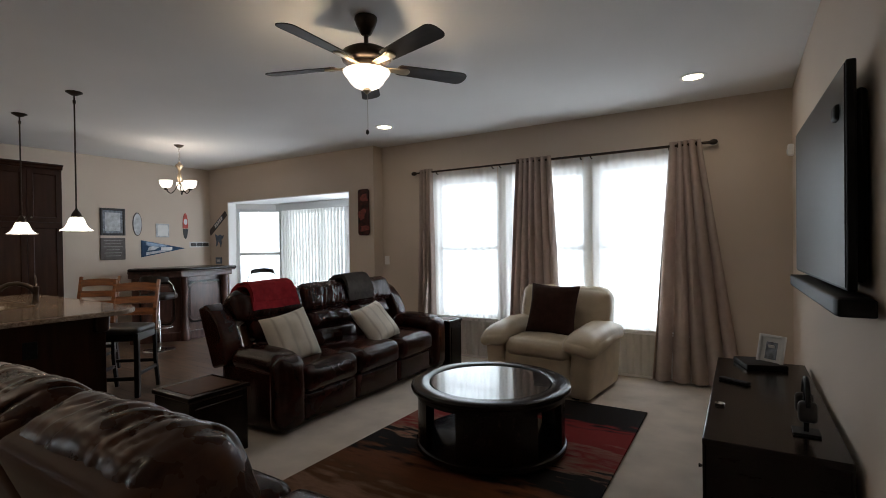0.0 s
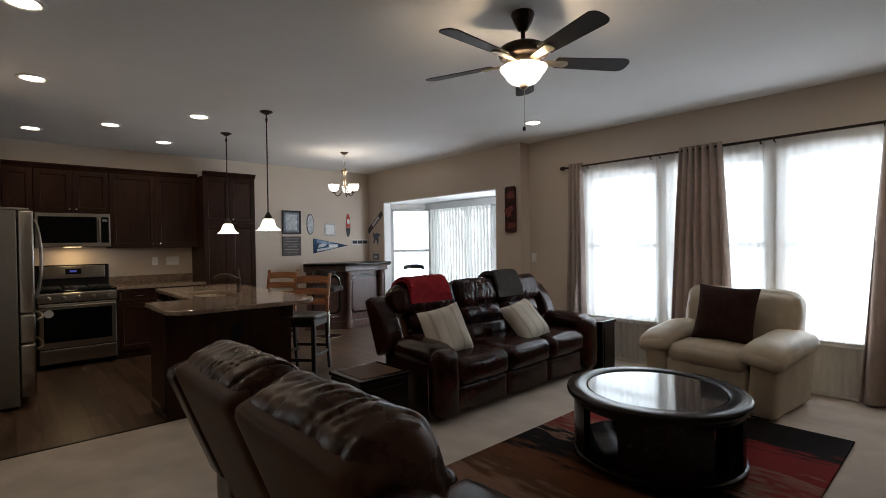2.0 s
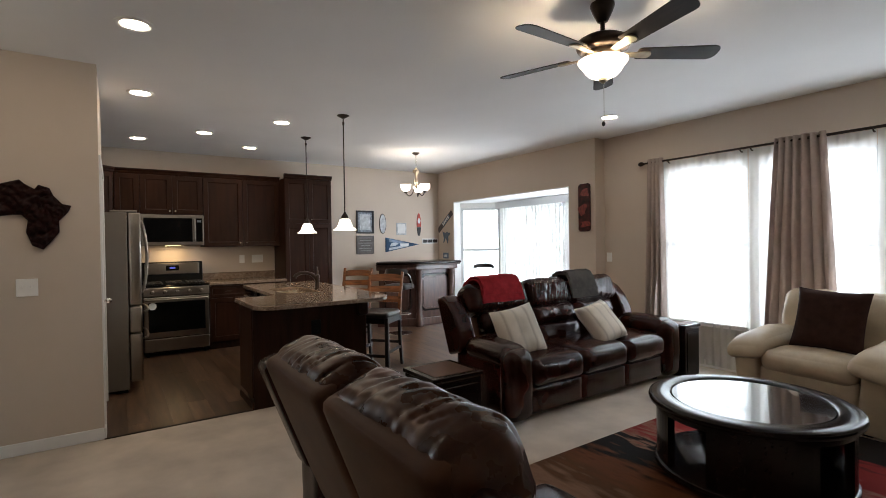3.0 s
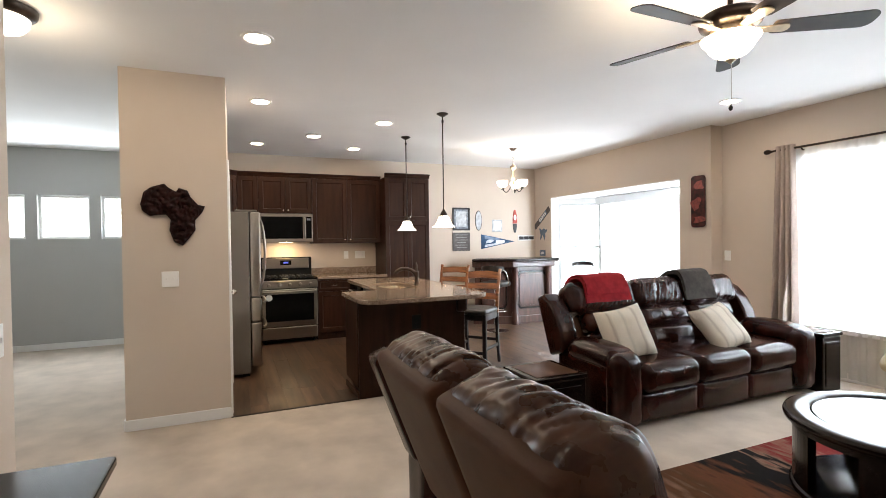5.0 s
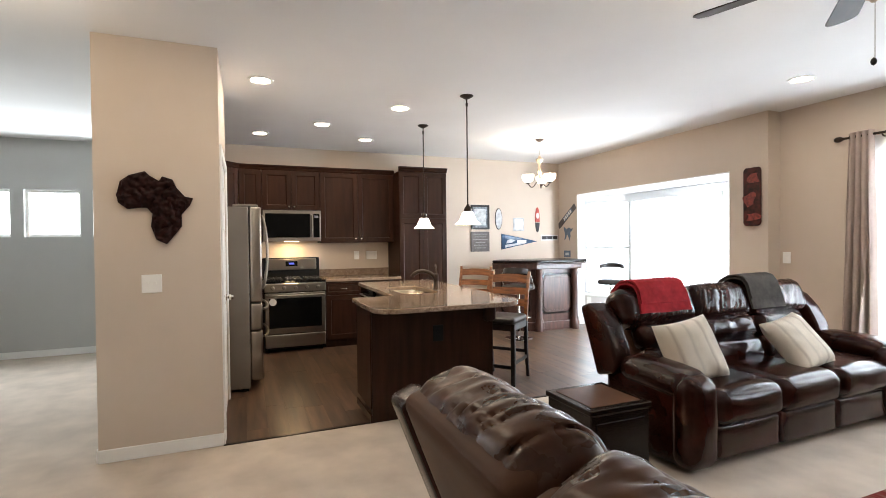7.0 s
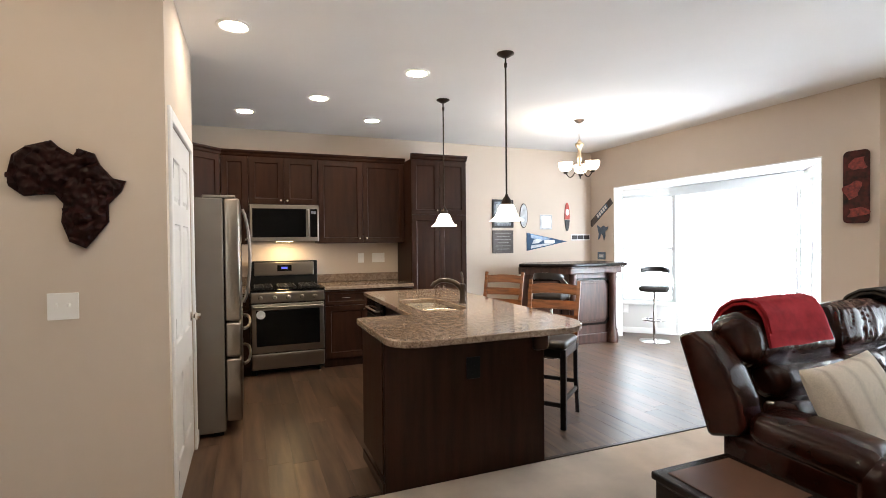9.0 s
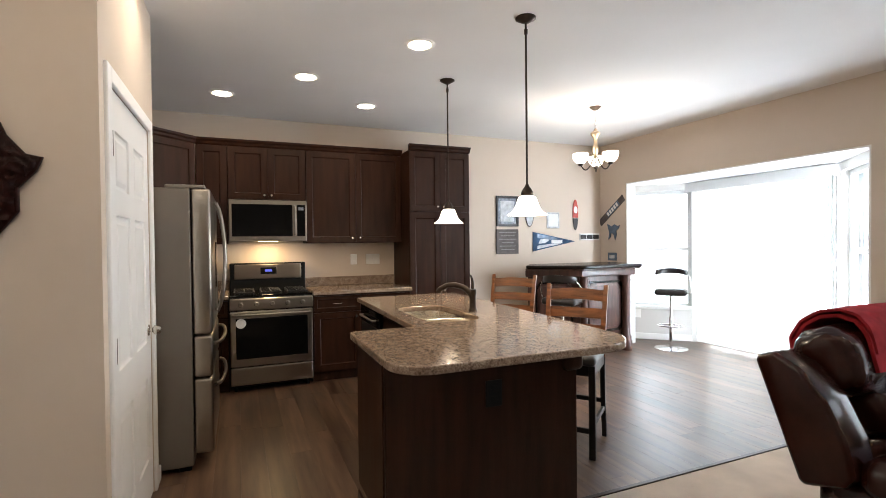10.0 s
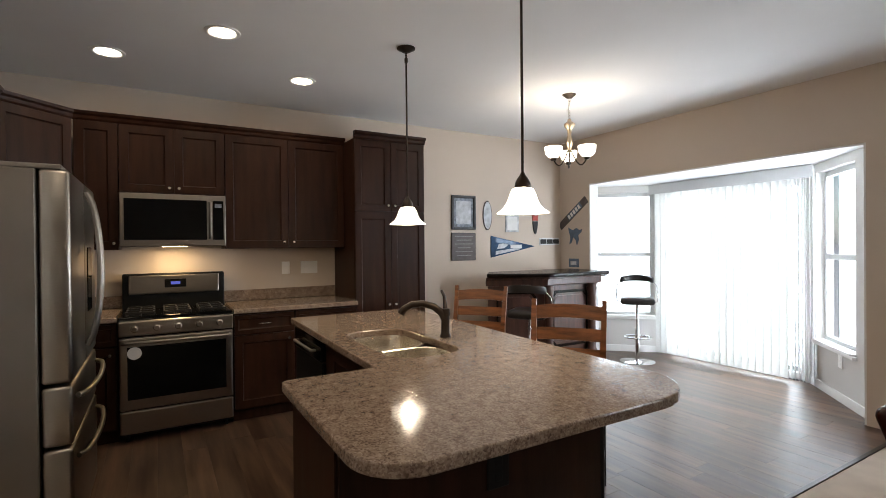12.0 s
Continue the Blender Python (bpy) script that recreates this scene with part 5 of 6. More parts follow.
part("white_lettering", box(0.30, 0.48, -0.0105, -0.0085, -0.022, 0.022), PAPERWHITE, pn_t)
hk_t = thing("hook_rail_sign", "small white sign with black shapes", "wall sign", on_west(4.905, 1.45))
part("board", box(-0.175, 0.175, -0.012, 0, -0.048, 0.048, 0.003, 1), PAPERWHITE, hk_t)
for x in (-0.11, 0.0, 0.11):
    part("black_shape", soft(x - 0.05, x + 0.05, -0.02, -0.011, -0.03, 0.03, 0.004, n=6), BLACKPRINT, hk_t)

ns = pose(-7.70, BAYY, 1.81)
st_t = thing("street_sign", "slanted narrow grey-blue street sign with white lettering", "wall sign", ns @ pose(0, 0, 0, 0, -36, 0))
part("plate", box(-0.29, 0.29, -0.006, 0, -0.05, 0.05, 0.002, 1), BROWNSIGN, st_t)
part("light_panel", box(-0.10, 0.18, -0.008, -0.006, -0.04, 0.04), GREYBLUE, st_t)
for k in range(5):
    part("letter_bar", box(-0.09 + 0.052 * k, -0.055 + 0.052 * k, -0.0095, -0.008, -0.028, 0.028), PAPERWHITE, st_t)
cat_pts = [(-0.12, 0.10), (-0.04, 0.06), (0.02, 0.09), (0.08, 0.06), (0.12, 0.075), (0.10, 0.03), (0.05, 0.0), (0.06, -0.06), (0.03, -0.13), (0.01, -0.06), (-0.04, -0.02), (-0.06, -0.09), (-0.10, -0.12), (-0.08, -0.03), (-0.10, 0.03)]
flat_shape("wall_emblem", cat_pts, 0.01, GREYBLUE, "blue-grey cut metal emblem", "wall emblem", pose(-7.66, BAYY, 1.53), 0)
sp_t = thing("small_plaque", "small dark plaque with a light panel above the bar", "wall plaque", pose(-7.685, BAYY, 1.17))
part("plate", box(-0.085, 0.085, -0.012, 0, -0.055, 0.055, 0.003, 1), GREYBLUE, sp_t)
part("light_panel", box(-0.05, 0.05, -0.0145, -0.012, -0.025, 0.02), SILVER, sp_t)

deck = thing("skateboard_deck", "worn dark skateboard deck with red printed patches", "skateboard", pose(-4.39, BAYY, 1.85))
part("board", moved(prism(rounded([(-0.1, -0.315), (0.1, -0.315), (0.1, 0.315), (-0.1, 0.315)], [0.04] * 4, 6), 0.02, 0.033, 0.004, 1), pose(0, 0, 0, 90)), DECK, deck)
part("wall_hanger", box(-0.03, 0.03, -0.021, 0, -0.02, 0.02), BLACKPRINT, deck)
for dz, dx, pw, ph in ((0.20, 0.02, 0.12, 0.14), (-0.03, -0.025, 0.13, 0.17), (-0.22, 0.01, 0.15, 0.10)):
    part("print_patch", moved(prism([(dx + pw / 2 * math.cos(a) * (1 + 0.35 * math.sin(3 * a + dz * 20)), dz + ph / 2 * math.sin(a) * (1 + 0.3 * math.cos(2 * a + dz * 31))) for a in arc(lambda t: t, 22, 0, 6.0)], 0.033, 0.0338), pose(0, 0, 0, 90)), DECKRED, deck, "faded red printed patch")

# vertical blinds over the sliding door
blinds = thing("vertical_blinds", "white vertical slat blinds drawn over the glass door", "blinds")
part("head_rail", box(-7.12, -5.36, 5.90, 5.98, 2.09, 2.155, 0.006), TRIM, blinds)
part("valance", box(-7.14, -5.34, 5.872, 5.884, 2.035, 2.155, 0.004), VINYL, blinds, "white vinyl valance")
slat_bm = sheet(lambda u, v: ((u - 0.5) * 0.088, 0.008 * (1 - (2 * u - 1) ** 2), 0.03 + 2.06 * v), 4, 1, 0.0015)
slat_me = bpy.data.meshes.new("slat")
slat_bm.to_mesh(slat_me)
slat_bm.free()
slat_me.materials.append(BLIND)
brng = random.Random(7)
for k in range(20):
    sl = new("slat", slat_me)
    sl.parent = blinds
    sl.matrix_basis = pose(-7.06 + 0.076 * k, 5.94, 0, 0, 0, -14 + brng.uniform(-4, 4))
for k in range(7):
    sl = new("slat", slat_me)
    sl.parent = blinds
    sl.matrix_basis = pose(-5.55 + 0.032 * k, 5.94, 0, 0, 0, -62 + brng.uniform(-6, 6))


# ---------------------------------------------------------------- living room: seating
def recliner_sofa(name, label, m, seats, sw, group="", seed=0, head=LEATHER, wing_in=0.13, wing_w=0.295, shell_top=0.61):
    """Reclining sofa facing +y, rear at y = 0, middle at x = 0: padded arms, footrest panels, three-roll backs."""
    s = thing(name, label, "sofa", m, group)
    half = seats * sw / 2
    aw = 0.265
    part("base", box(-half, half, 0.22, 0.78, 0.035, 0.30, 0.01), LEATHER, s)
    for k in range(seats):
        x0, x1 = -half + k * sw, -half + (k + 1) * sw
        part("footrest", soft(x0 + 0.006, x1 - 0.006, 0.74, 0.835, 0.05, 0.265, 0.03, (0, 0.012, 0), 12, 0.004, 9, seed + k), LEATHER, s, "", True)
        part("seat", soft(x0 + 0.003, x1 - 0.003, 0.24, 0.875, 0.255, 0.475, 0.075, (0, 0.015, 0.03), 18, 0.004, 7, seed + k + 5), LEATHER, s, "", True)
        b = pose((x0 + x1) / 2, 0.315, 0.40, 21)
        h = sw / 2 - 0.004
        part("back_shell", soft(-h + 0.012, h - 0.012, -0.155, -0.055, -0.02, shell_top, 0.03, (0, 0.008, 0), 12, 0.003, 6, seed + k + 9), LEATHERBACK, s, "duller leather back panel", True, b)
        part("lumbar_roll", soft(-h, h, -0.09, 0.075, 0.03, 0.235, 0.07, (0, 0.02, 0.01), 20, 0.007, 9, seed + k + 13, (0, 4.5, 0.020)), LEATHER, s, "", True, b)
        part("middle_roll", soft(-h, h, -0.09, 0.085, 0.215, 0.405, 0.07, (0, 0.022, 0.01), 20, 0.007, 9, seed + k + 17, (0, 4.5, 0.020)), LEATHER, s, "", True, b)
        part("head_roll", soft(-h - 0.002 - (wing_in - 0.01 if k == 0 else 0), h + 0.002 + (wing_in - 0.01 if k == seats - 1 else 0), -0.14, 0.095, 0.385, 0.668, 0.085, (0.002, 0.016, 0.014), 64, 0.006, 7, seed + k + 21, (0, 6.0, 0.017)), head, s, "puffy gathered headrest roll", True, b)
    side = [(-0.16, 0.10), (-0.16, 0.605), (-0.07, 0.605), (0.0, 0.53), (0.05, 0.40), (0.065, 0.25), (0.045, 0.12), (0.0, 0.09)]
    swap = Matrix(((0, 0, 1, 0), (1, 0, 0, 0), (0, 1, 0, 0), (0, 0, 0, 1)))
    for sx in (-1, 1):
        a, b = sorted((sx * (half + wing_in), sx * (half + wing_w)))
        wing = moved(prism(rounded(side, [0.03, 0.03, 0.03, 0.06, 0.08, 0.08, 0.04, 0.03], 5), a, b, 0.022, 3), swap)
        part("back_wing", wing, LEATHER, s, "smooth leather wing beside the headrest", True, pose(0, 0.315, 0.40, 21))
    for sx in (-1, 1):
        a, b = sorted((sx * (half + 0.012), sx * (half + aw - 0.025)))
        part("arm_panel", soft(a, b, 0.16, 0.80, 0.03, 0.50, 0.04, (0.01, 0, 0), 12, 0.004, 6, seed + sx), LEATHER, s, "", True)
        a, b = sorted((sx * half, sx * (half + aw)))
        pad = soft(a, b, 0.27, 0.80, 0.455, 0.61, 0.07, (0.0, 0.0, 0.03), 16, 0.004, 8, seed + 31 + sx)
        part("arm_pad", moved(pad, pose(0, 0, 0.01, -2)), LEATHER, s, "", True)
        a, b = sorted((sx * (half + 0.002), sx * (half + aw - 0.004)))
        part("arm_front", soft(a, b, 0.70, 0.885, 0.03, 0.585, 0.085, (0.006, 0.015, 0), 14, 0.006, 8, seed + 37 + sx), LEATHER, s, "", True)
    for fx in (-half, half):
        for fy in (0.26, 0.72):
            part("foot", box(fx - 0.03, fx + 0.03, fy - 0.03, fy + 0.03, 0.0, 0.05, 0.005, 1), BLACKPLASTIC, s)
    return s


SOFA = pose(-3.70, 3.49, 0, 0, 0, -89)
recliner_sofa("sofa", "dark brown leather three-seat reclining sofa", SOFA, 3, 0.61, seed=2)
recliner_sofa("loveseat", "dark brown leather reclining loveseat seen from behind", pose(-1.50, 0.455, 0), 2, 0.63, seed=50, head=LEATHERLIT, wing_in=0.02, wing_w=0.16, shell_top=0.65)


def throw(name, material, label, m, w, front, rear, seed):
    """Folded blanket laid over a back cushion: m is the cushion's frame, x across."""
    prof = [(0.112, 0.66 - front), (0.123, 0.60), (0.105, 0.672), (0.055, 0.712), (-0.02, 0.722), (-0.10, 0.70), (-0.165, 0.64), (-0.178, 0.58), (-0.178, 0.64 - rear)]

    def fn(u, v):
        f = v * (len(prof) - 1)
        i = min(int(f), len(prof) - 2)
        t = f - i
        y, z = [prof[i][k] * (1 - t) + prof[i + 1][k] * t for k in (0, 1)]
        n = noise.noise(Vector((u * 3 + seed, v * 4, 0)))
        return ((u - 0.5) * w * (1 + 0.02 * math.sin(v * 5 + seed)) + 0.006 * noise.noise(Vector((u * 3, v * 4, seed))), y * (1 + 0.05 * n), z + 0.007 * n)

    def upper_fold(u, v):
        x, y, z = fn(0.03 + 0.94 * u, 0.04 + 0.92 * v)
        return (x + 0.004, y * 1.09, z + 0.022)

    bm = add(sheet(fn, 24, 28, 0.014), sheet(upper_fold, 24, 28, 0.012))
    return single(name, bm, material, label, "blanket", m, True)


def back_frame(k):
    return SOFA @ pose(-0.915 + 0.61 * (k + 0.5), 0.315, 0.40, 21)


throw("red_blanket", REDTHROW, "folded red fleece blanket over the sofa back", back_frame(2) @ pose(0.05, 0, 0), 0.50, 0.20, 0.12, 3)
throw("grey_blanket", GREYTHROW, "folded dark grey blanket over the sofa back", back_frame(0) @ pose(0.15, 0, 0), 0.40, 0.24, 0.14, 8)
single("throw_pillow", pillow(0.43, 0.43, 0.17, seed=1), CREAMPILLOW, "cream striped square throw pillow leaning on the sofa arm", "pillow", pose(-3.13, 2.71, 0.655, -24, -8, 84), True, "sofa pillows")
single("throw_pillow", pillow(0.43, 0.43, 0.17, seed=2), CREAMPILLOW, "cream striped square throw pillow tipped on its corner", "pillow", pose(-3.11, 3.76, 0.625, -40, -8, 94), True, "sofa pillows")

# cream leather armchair
ac = thing("armchair", "cream leather armchair with padded rolled arms", "armchair", pose(-1.54, 5.11, 0, 0, 0, 174))
part("base", soft(-0.40, 0.40, 0.08, 0.845, 0.02, 0.30, 0.03, (0, 0.006, 0), 12, 0.004), CREAM, ac, "", True)
part("front_rail", soft(-0.33, 0.33, 0.80, 0.868, 0.03, 0.37, 0.03, (0, 0.01, 0), 12, 0.004, 6, 2), CREAM, ac, "", True)
part("seat_cushion", soft(-0.325, 0.325, 0.20, 0.90, 0.33, 0.50, 0.075, (0, 0.012, 0.028), 18, 0.008, 6, 4), CREAM, ac, "", True)
bk = pose(0, 0.25, 0.40, 14)
part("back_shell", soft(-0.47, 0.47, -0.13, -0.03, -0.36, 0.48, 0.04, n=12), CREAM, ac, "", True, bk)
for x0, x1, sd in ((-0.485, 0.0, 1), (0.0, 0.485, 7)):
    part("back_cushion", soft(x0 + 0.002, x1 - 0.002, -0.14, 0.12, 0.04, 0.555, 0.11, (0, 0.03, 0.012), 20, 0.012, 7, sd), CREAM, ac, "", True, bk)
for sx in (-1, 1):
    a, b = sorted((sx * 0.33, sx * 0.53))
    panel = soft(a, b, 0.10, 0.87, 0.02, 0.50, 0.04, (0.01, 0.006, 0), 12, 0.005, 6, sx)
    for v in panel.verts:
        v.co.x += sx * 0.07 * (v.co.z - 0.25)
    part("arm_panel", panel, CREAM, ac, "", True)
    a, b = sorted((sx * 0.285, sx * 0.60))
    pad = soft(a, b, 0.12, 0.93, 0.475, 0.60, 0.062, (0, 0.01, 0.045), 22, 0.010, 7, 3 + sx)
    for v in pad.verts:
        v.co.z -= 0.55 * max(0, v.co.y - 0.78) ** 1.3 + 0.25 * max(0, abs(v.co.x) - 0.47) ** 1.2
    part("arm_pad", moved(pad, pose(sx * 0.45, 0, 0.545, -4, sx * 7) @ pose(-sx * 0.45, 0, -0.515)), CREAM, ac, "", True)
for fx in (-0.36, 0.36):
    for fy in (0.13, 0.78):
        part("foot", box(fx - 0.03, fx + 0.03, fy - 0.03, fy + 0.03, 0, 0.03), BLACKPLASTIC, ac)
single("dark_pillow", pillow(0.50, 0.50, 0.17, seed=5), BROWNPILLOW, "dark brown velvet square pillow on the armchair", "pillow", pose(-1.585, 4.61, 0.745, -17, 2, -4), True)


def end_table(m, w, d, h, label):
    e = thing("end_table", label, "end table", m, "end tables beside the sofa")
    part("body", box(-w / 2 + 0.012, w / 2 - 0.012, -d / 2 + 0.012, d / 2 - 0.012, 0.0, h - 0.035, 0.006), DARKWOOD, e)
    part("lid", box(-w / 2, w / 2, -d / 2, d / 2, h - 0.032, h, 0.006), DARKWOOD, e)
    part("inset_panel", box(-w / 2 + 0.045, w / 2 - 0.045, -d / 2 + 0.045, d / 2 - 0.045, h, h + 0.004, 0.002, 1), LEATHERBACK, e, "brown leather inset top")
    part("front_panel", box(w / 2 - 0.014, w / 2 - 0.006, -d / 2 + 0.05, d / 2 - 0.05, 0.05, h - 0.08, 0.004, 1), DARKWOOD, e)
    return e


end_table(pose(-3.13, 1.935, 0), 0.43, 0.44, 0.46, "dark espresso square end table with leather inset top")
end_table(pose(-3.03, 4.825, 0), 0.46, 0.29, 0.53, "dark espresso box end table by the curtain")

# round coffee table
ct = thing("coffee_table", "round espresso coffee table with glass inset top", "coffee table", pose(-1.465, 2.97, 0.018))
part("top_ring", lathe([(0.405, 0.422), (0.405, 0.438), (0.42, 0.452), (0.515, 0.452), (0.532, 0.445), (0.537, 0.43), (0.532, 0.412), (0.515, 0.405), (0.42, 0.405), (0.405, 0.422)], 64), DARKWOOD, ct, "", True)
part("glass_inset", lathe([(0, 0.434), (0.404, 0.434), (0.404, 0.446), (0, 0.446)], 64), TABLEGLASS, ct, "dark reflective glass inset")
part("apron", lathe([(0.46, 0.405), (0.50, 0.405), (0.50, 0.37), (0.46, 0.37), (0.46, 0.405)], 64), DARKWOOD, ct, "", True)
for k in range(4):
    pts = [(r * math.cos(t), r * math.sin(t)) for r, ts in ((0.492, arc(lambda t: t, 15, -0.52, 0.52)), (0.45, arc(lambda t: t, 15, 0.52, -0.52))) for t in ts]
    part("leg", prism(pts, 0.03, 0.371), DARKWOOD, ct, at=pose(0, 0, 0, 0, 0, 31 + 90 * k))
part("lower_shelf", lathe([(0, 0.075), (0.49, 0.075), (0.505, 0.065), (0.505, 0.04), (0.49, 0.03), (0, 0.03)], 64), DARKWOOD, ct, "", True)
part("plinth", lathe([(0.40, 0.0), (0.40, 0.031)], 48), BLACKWOOD, ct)
rug = single("area_rug", box(-0.83, 0.83, -1.17, 1.17, 0, 0.018, 0.006), RUG, "abstract red, brown and black shag area rug on carpet", "rug", pose(-1.485, 3.02, 0.0))

# television, sound bar and stand
tv_m = pose(0.297, 2.87, 0, 0, 0, -88.8)
tv = thing("television", "large flat television, switched off, on a wall mount", "television", tv_m)
part("housing", box(-0.70, 0.70, 0.0, 0.03, 1.212, 2.02, 0.006), BLACKPLASTIC, tv)
part("screen", box(-0.69, 0.69, -0.004, 0.001, 1.224, 2.01, 0.001, 1), SCREEN, tv, "dark matte screen")
# black back, deepened to stand in for the shadow between set and wall
part("rear_housing_and_shade", box(-0.64, 0.66, 0.03, 0.07, 1.24, 1.93, 0.02), BLACKPLASTIC, tv)
part("wall_mount", box(-0.25, 0.25, 0.07, 0.078, 1.45, 1.8), BLACKPLASTIC, tv)
part("camera_unit", soft(-0.04, 0.04, -0.02, 0.03, 1.83, 1.89, 0.015, n=6), BLACKPLASTIC, tv, "", True, pose(0.57, -0.0, 0))
sb = thing("sound_bar", "long black sound bar mounted under the television", "sound bar", tv_m)
part("bar", soft(-0.56, 0.83, -0.05, 0.06, 1.135, 1.2, 0.012, n=10), BLACKPLASTIC, sb, "", True)
part("bracket", box(-0.06, 0.06, 0.055, 0.075, 1.14, 1.26), BLACKPLASTIC, sb)

stand = thing("tv_stand", "low black television stand with glossy top", "tv stand", pose(-0.15, 2.34, 0))
W_, L_, H_ = 0.51, 1.70, 0.55
part("top", box(0, W_, 0, L_, H_ - 0.03, H_, 0.005), DARKWOOD, stand)
for yy in (0.01, L_ / 2 - 0.012, L_ - 0.035):
    part("side_panel", box(0.015, W_ - 0.01, yy, yy + 0.025, 0.05, H_ - 0.03), DARKWOOD, stand)
part("shelf", box(0.03, W_ - 0.01, 0.035, L_ - 0.035, 0.25, 0.272), DARKWOOD, stand)
part("bottom", box(0.015, W_ - 0.01, 0.01, L_ - 0.01, 0.05, 0.075), DARKWOOD, stand)
part("back_panel", box(W_ - 0.012, W_, 0.01, L_ - 0.01, 0.05, H_ - 0.03), DARKWOOD, stand)
for k in range(3):
    y0 = 0.02 + k * (L_ - 0.04) / 3
    d = part("door", box(0.0, 0.014, y0 + 0.003, y0 + (L_ - 0.04) / 3 - 0.003, 0.08, H_ - 0.035, 0.003, 1), DARKWOOD, stand)
    part("knob", moved(lathe([(0, 0.02), (0.01, 0.018), (0.006, 0.008), (0.006, 0)], 12), pose(0.0, y0 + 0.06, 0.4, 0, -90)), NICKEL, d, "", True)
for fx in (0.05, W_ - 0.06):
    for fy in (0.05, L_ - 0.06):
        part("foot", box(fx - 0.025, fx + 0.025, fy - 0.025, fy + 0.025, 0, 0.052), BLACKWOOD, stand)
pf = framed(pose(0.17, 3.90, 0.655, -14, 0, -35), 0.17, 0.21, 0.018, PAPERWHITE, SLATE, "small white-framed photo standing on the tv stand", 0.03)
part("easel_back", box(-0.02, 0.02, 0.0, 0.006, -0.10, 0.04), PAPERWHITE, pf, at=pose(0, 0.0, 0, 30))
single("cable_box", box(-0.12, 0.12, -0.13, 0.13, 0, 0.035, 0.006), BLACKPLASTIC, "flat black media box on the tv stand", "media box", pose(0.10, 3.88, H_, 0, 0, 18))
single("remote_control", soft(-0.022, 0.022, -0.085, 0.085, 0, 0.02, 0.008, n=8), BLACKPLASTIC, "black remote control on the tv stand", "remote control", pose(-0.04, 3.36, H_, 0, 0, 62), True)
single("small_dish", lathe([(0, 0.004), (0.016, 0.004), (0.024, 0.012), (0.021, 0.0), (0, 0)], 16), NICKEL, "tiny silver dish on the tv stand", "dish", pose(-0.10, 2.86, H_), True)
hs = thing("headset_stand", "black headset hanging on a small desk stand", "headset", pose(0.235, 2.62, H_))
part("stand_base", box(-0.05, 0.05, -0.05, 0.05, 0, 0.012, 0.004), BLACKPLASTIC, hs)
part("stand_post", box(-0.01, 0.01, -0.012, 0.012, 0.01, 0.23, 0.003), BLACKPLASTIC, hs)
part("headband", tube(arc(lambda t: (0, 0.085 * math.cos(t), 0.155 + 0.085 * math.sin(t)), 16, -0.2, math.pi + 0.2), 0.011, 8), BLACKPLASTIC, hs, "", True)
for sy in (-1, 1):
    part("ear_cup", soft(-0.035, 0.035, sy * 0.07 - 0.02, sy * 0.07 + 0.02, 0.07, 0.16, 0.018, n=8), SEATBLACK, hs, "", True)
sens = thing("motion_detector", "small white corner sensor on the wall", "sensor", pose(EAST, 5.14, 2.17, 0, 0, -90))
part("case", soft(-0.03, 0.03, -0.045, 0.0, -0.05, 0.05, 0.012, n=8), PLASTIC, sens, "", True)
part("lens", soft(-0.02, 0.02, -0.052, -0.04, -0.035, 0.01, 0.006, n=6), PAPERWHITE, sens, "", True)

# console table by the open wall end
con = thing("console_table", "dark wooden console table against the wall", "console table", pose(-1.355, -0.68, 0))
part("tabletop", prism(rounded([(-0.61, -0.205), (0.61, -0.205), (0.61, 0.21), (-0.61, 0.21)], [0.01, 0.01, 0.015, 0.015], 3), 0.72, 0.75, 0.006), DARKWOOD, con)
part("apron", box(-0.55, 0.55, -0.16, 0.165, 0.62, 0.72, 0.006), DARKWOOD, con)
for sx in (-1, 1):
    for sy in (-1, 1):
        part("leg", tube([(sx * 0.53, sy * 0.14, 0), (sx * 0.535, sy * 0.145, 0.2), (sx * 0.52, sy * 0.135, 0.5), (sx * 0.52, sy * 0.135, 0.64)], [0.02, 0.024, 0.03, 0.034], 8), DARKWOOD, con, "", True)

# carved wall ornament
# outline of the ornament, in metres about its middle
af_poly = [(-0.22, 0.08), (-0.2, 0.17), (-0.15, 0.21), (-0.06, 0.24), (-0.03, 0.21), (0.02, 0.18), (0.04, 0.21), (0.1, 0.19), (0.12, 0.14), (0.17, 0.08), (0.22, 0.07), (0.2, 0.02), (0.15, -0.04), (0.15, -0.12), (0.1, -0.19), (0.06, -0.24), (-0.0, -0.21), (-0.03, -0.12), (-0.02, -0.04), (-0.05, 0.0), (-0.09, 0.0), (-0.16, -0.01), (-0.21, 0.03)]


def inside(p, poly):
    c, n = False, len(poly)
    for k in range(n):
        (x0, y0), (x1, y1) = poly[k], poly[k - 1]
        if (y0 > p[1]) != (y1 > p[1]) and p[0] < (x1 - x0) * (p[1] - y0) / (y1 - y0) + x0:
            c = not c
    return c


def edge_distance(p, poly):
    best = 9.0
    for k in range(len(poly)):
        a, b = Vector(poly[k]), Vector(poly[k - 1])
        t = max(0, min(1, (Vector(p) - a).dot(b - a) / (b - a).length_squared))
        best = min(best, (a + (b - a) * t - Vector(p)).length)
    return best


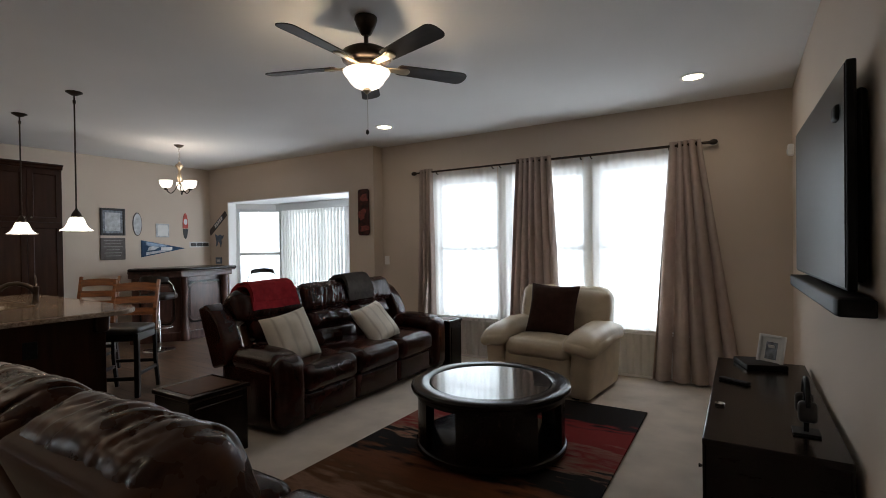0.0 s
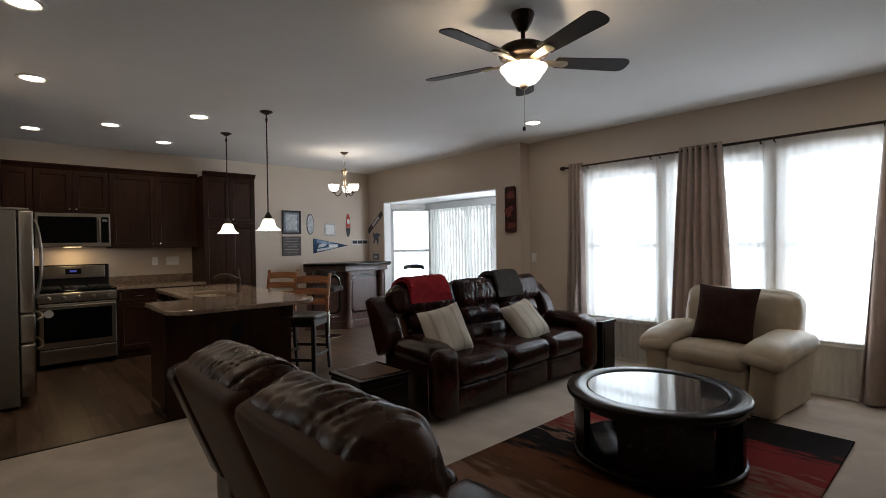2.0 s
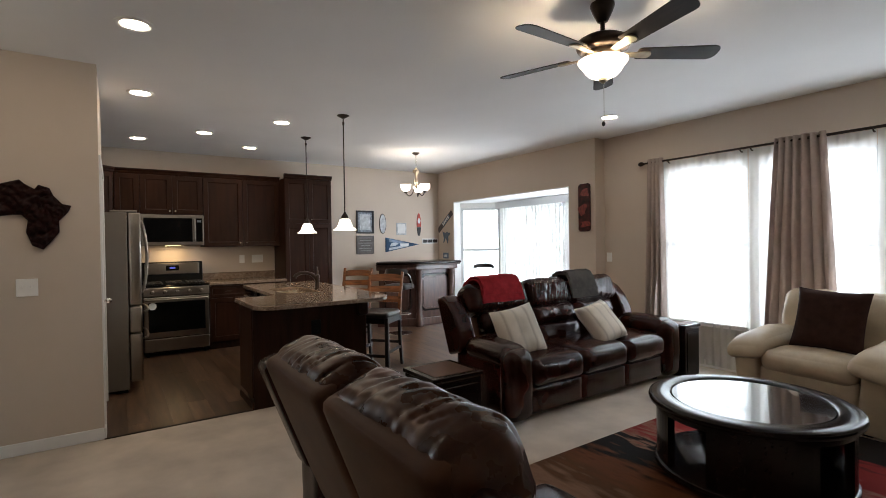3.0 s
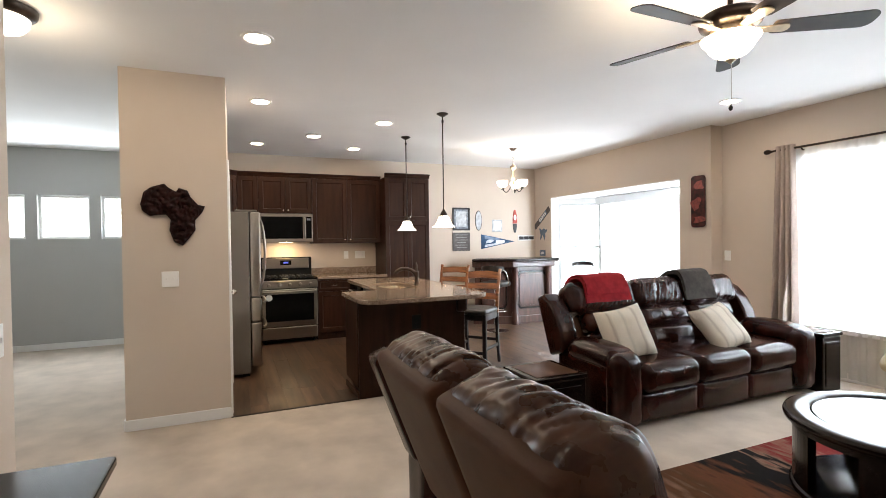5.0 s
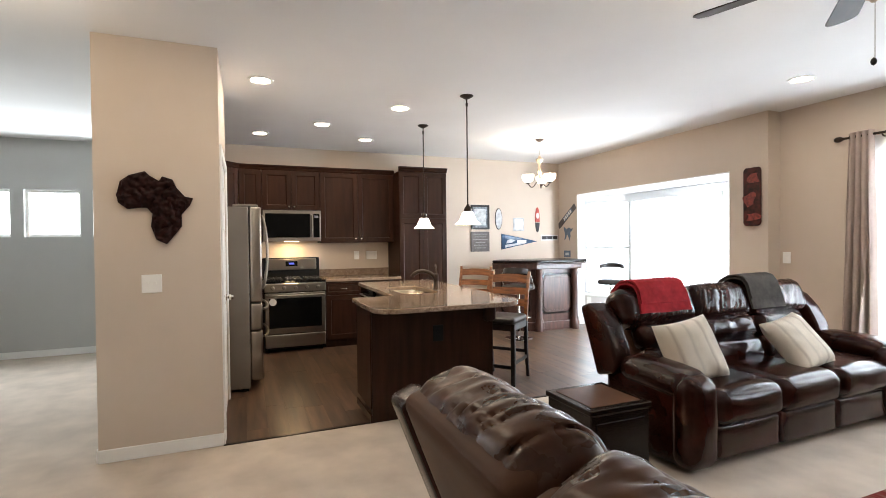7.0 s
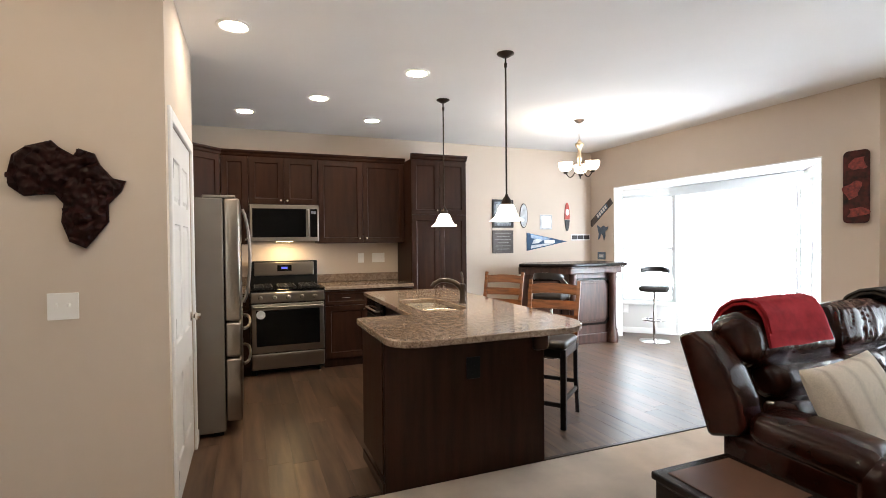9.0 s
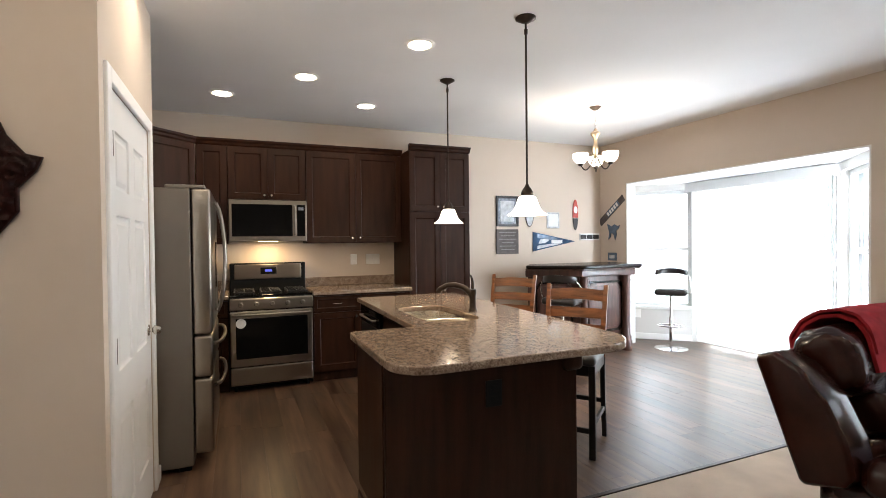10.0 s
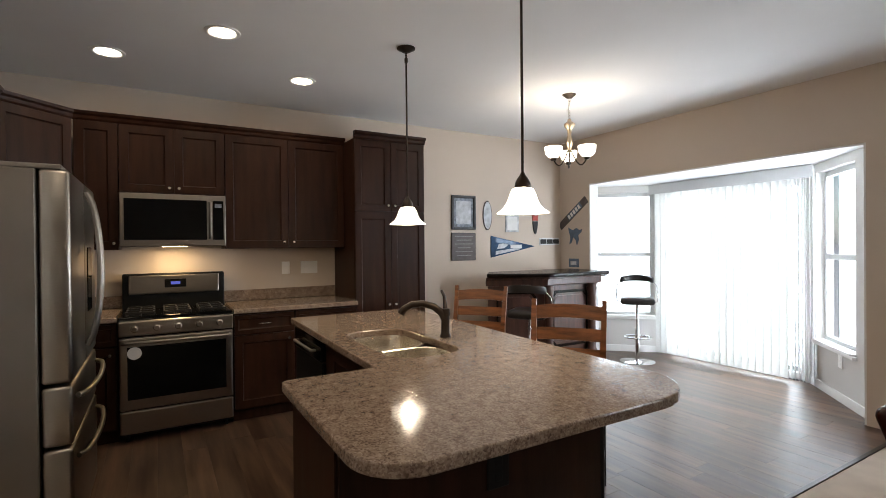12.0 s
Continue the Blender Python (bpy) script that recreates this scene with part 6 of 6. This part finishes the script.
relief, cells = bmesh.new(), {}
STEP = 0.0075
for i in range(-32, 33):
    for j in range(-34, 35):
        p = (i * STEP, j * STEP)
        if inside(p, af_poly):
            v = Vector((p[0] * 16, p[1] * 16, 3.0))
            h = 0.022 + 0.016 * min(1, edge_distance(p, af_poly) / 0.03) + 0.040 * abs(noise.noise(v)) - 0.026 * abs(noise.noise(v * 2.1))
            cells[(i, j)] = relief.verts.new((p[0], -h, p[1]))
for (i, j), v in cells.items():
    q = [(i, j), (i + 1, j), (i + 1, j + 1), (i, j + 1)]
    if all(k in cells for k in q):
        relief.faces.new([cells[k] for k in q])
orn = thing("africa_ornament", "carved dark wood wall ornament shaped like Africa", "wall ornament", pose(-4.47, -0.552, 1.638, 0, 0, 90))
part("backing", moved(prism(af_poly, 0.001, 0.024, 0.006, 2), pose(0, 0, 0, 90)), CARVED, orn)
part("carved_face", relief, CARVED, orn, "deeply carved face", True)

# curtains on their rod
rod = thing("curtain_rod", "dark bronze double curtain rod with ball finials", "curtain rod", pose(0, 0, 0))
RY, RZ = 5.225, 2.325
for x0, x1 in ((-3.62, -1.90), (-1.96, -0.24)):
    part("rod", tube([(x0, RY, RZ), (x1, RY, RZ)], 0.011 if x0 < -3 else 0.013, 12), BRONZE, rod, "", True)
for x in (-3.64, -0.22):
    part("finial", moved(lathe([(0, -0.04), (0.018, -0.034), (0.026, -0.015), (0.026, 0.012), (0.015, 0.03), (0.012, 0.045)], 16), pose(x, RY, RZ, 0, 90 if x < -2 else -90)), BRONZE, rod, "", True)
for x in (-3.3, -2.52, -2.42, -1.47, -1.36, -0.6):
    part("bracket", tube([(x, NORTH, RZ - 0.03), (x, RY + 0.02, RZ - 0.03), (x, RY, RZ - 0.013)], 0.007, 8), BRONZE, rod, "", True)


def curtain(name, label, t0, t1, b0, b1, folds, depth, material, y, z0, z1, thick, seed, group):
    def fn(u, v):
        x = (t0 + (t1 - t0) * u) * v + (b0 + (b1 - b0) * u) * (1 - v)
        ph = u * folds * 2 * math.pi + 2.0 * noise.noise(Vector((u * 3.3, v * 0.6, seed)))
        d = depth * (0.75 + 0.5 * (1 - v)) * (0.8 + 0.5 * noise.noise(Vector((u * 4.1, v * 0.5, seed + 2)))) * (math.sin(ph) + 0.1 * math.sin(2.3 * ph + seed)) + 0.012 * noise.noise(Vector((u * 6, v * 2.5, seed + 4)))
        x += 0.25 * depth * math.cos(ph) * (1 - 0.5 * v)
        return (x, y + d, z0 + (z1 - z0) * v)
    c = thing(name, label, "curtain", None, group)
    part("cloth", sheet(fn, int(folds * 14), 22, thick), material, c, "", True)
    return c


for t0, t1, b0, b1, f, sd in ((-3.565, -3.37, -3.64, -3.335, 4, 1), (-2.20, -1.80, -2.34, -1.70, 6, 2), (-0.60, -0.33, -0.78, 0.0, 5, 3)):
    c = curtain("curtain", "long taupe satin grommet curtain panel hanging in folds", t0, t1, b0, b1, f, 0.046, PANELFAB, 5.222, 0.02, 2.365, 0.004, sd, "taupe curtain panels")
    for k in range(f):
        part("grommet", moved(tube(arc(lambda t: (0, 0.021 * math.cos(t), 0.021 * math.sin(t)), 14, 0, 2 * math.pi), 0.005, 6, False), pose(t0 + (t1 - t0) * (k + 0.5) / f, RY, RZ)), BRONZE, c)
for a, b, sd in ((-3.50, -2.47, 11), (-2.46, -1.46, 12), (-1.45, -0.42, 13)):
    sh = curtain("sheer_curtain", "white sheer curtain across the bright window", a, b, a - 0.02, b + 0.02, 13, 0.010, SHEER, 5.272, 0.03, 2.315, 0, sd, "sheer curtains")

# ---------------------------------------------------------------- floor planks
plank_meshes = {}
rng = random.Random(4)
PW, y = 0.152, -0.78
while y < 6.04:
    w = min(PW, 6.05 - y)
    x = -7.93 - rng.random() * 1.0
    while x < -4.475:
        x0, x1 = max(x, -7.93), min(x + 1.22, -4.476)
        if x1 - x0 > 0.02:
            key = (round(x1 - x0, 3), round(w, 3))
            if key not in plank_meshes:
                bm = box(0, x1 - x0, 0, w, -0.012, 0.0, 0.0008, 1)
                me = bpy.data.meshes.new("plank")
                bm.to_mesh(me)
                bm.free()
                me.materials.append(WOODFLOOR)
                plank_meshes[key] = me
            pl = new("plank", plank_meshes[key])
            pl.parent = wood_floor
            pl.matrix_basis = pose(x0, y, 0)
        x += 1.22
    y += PW
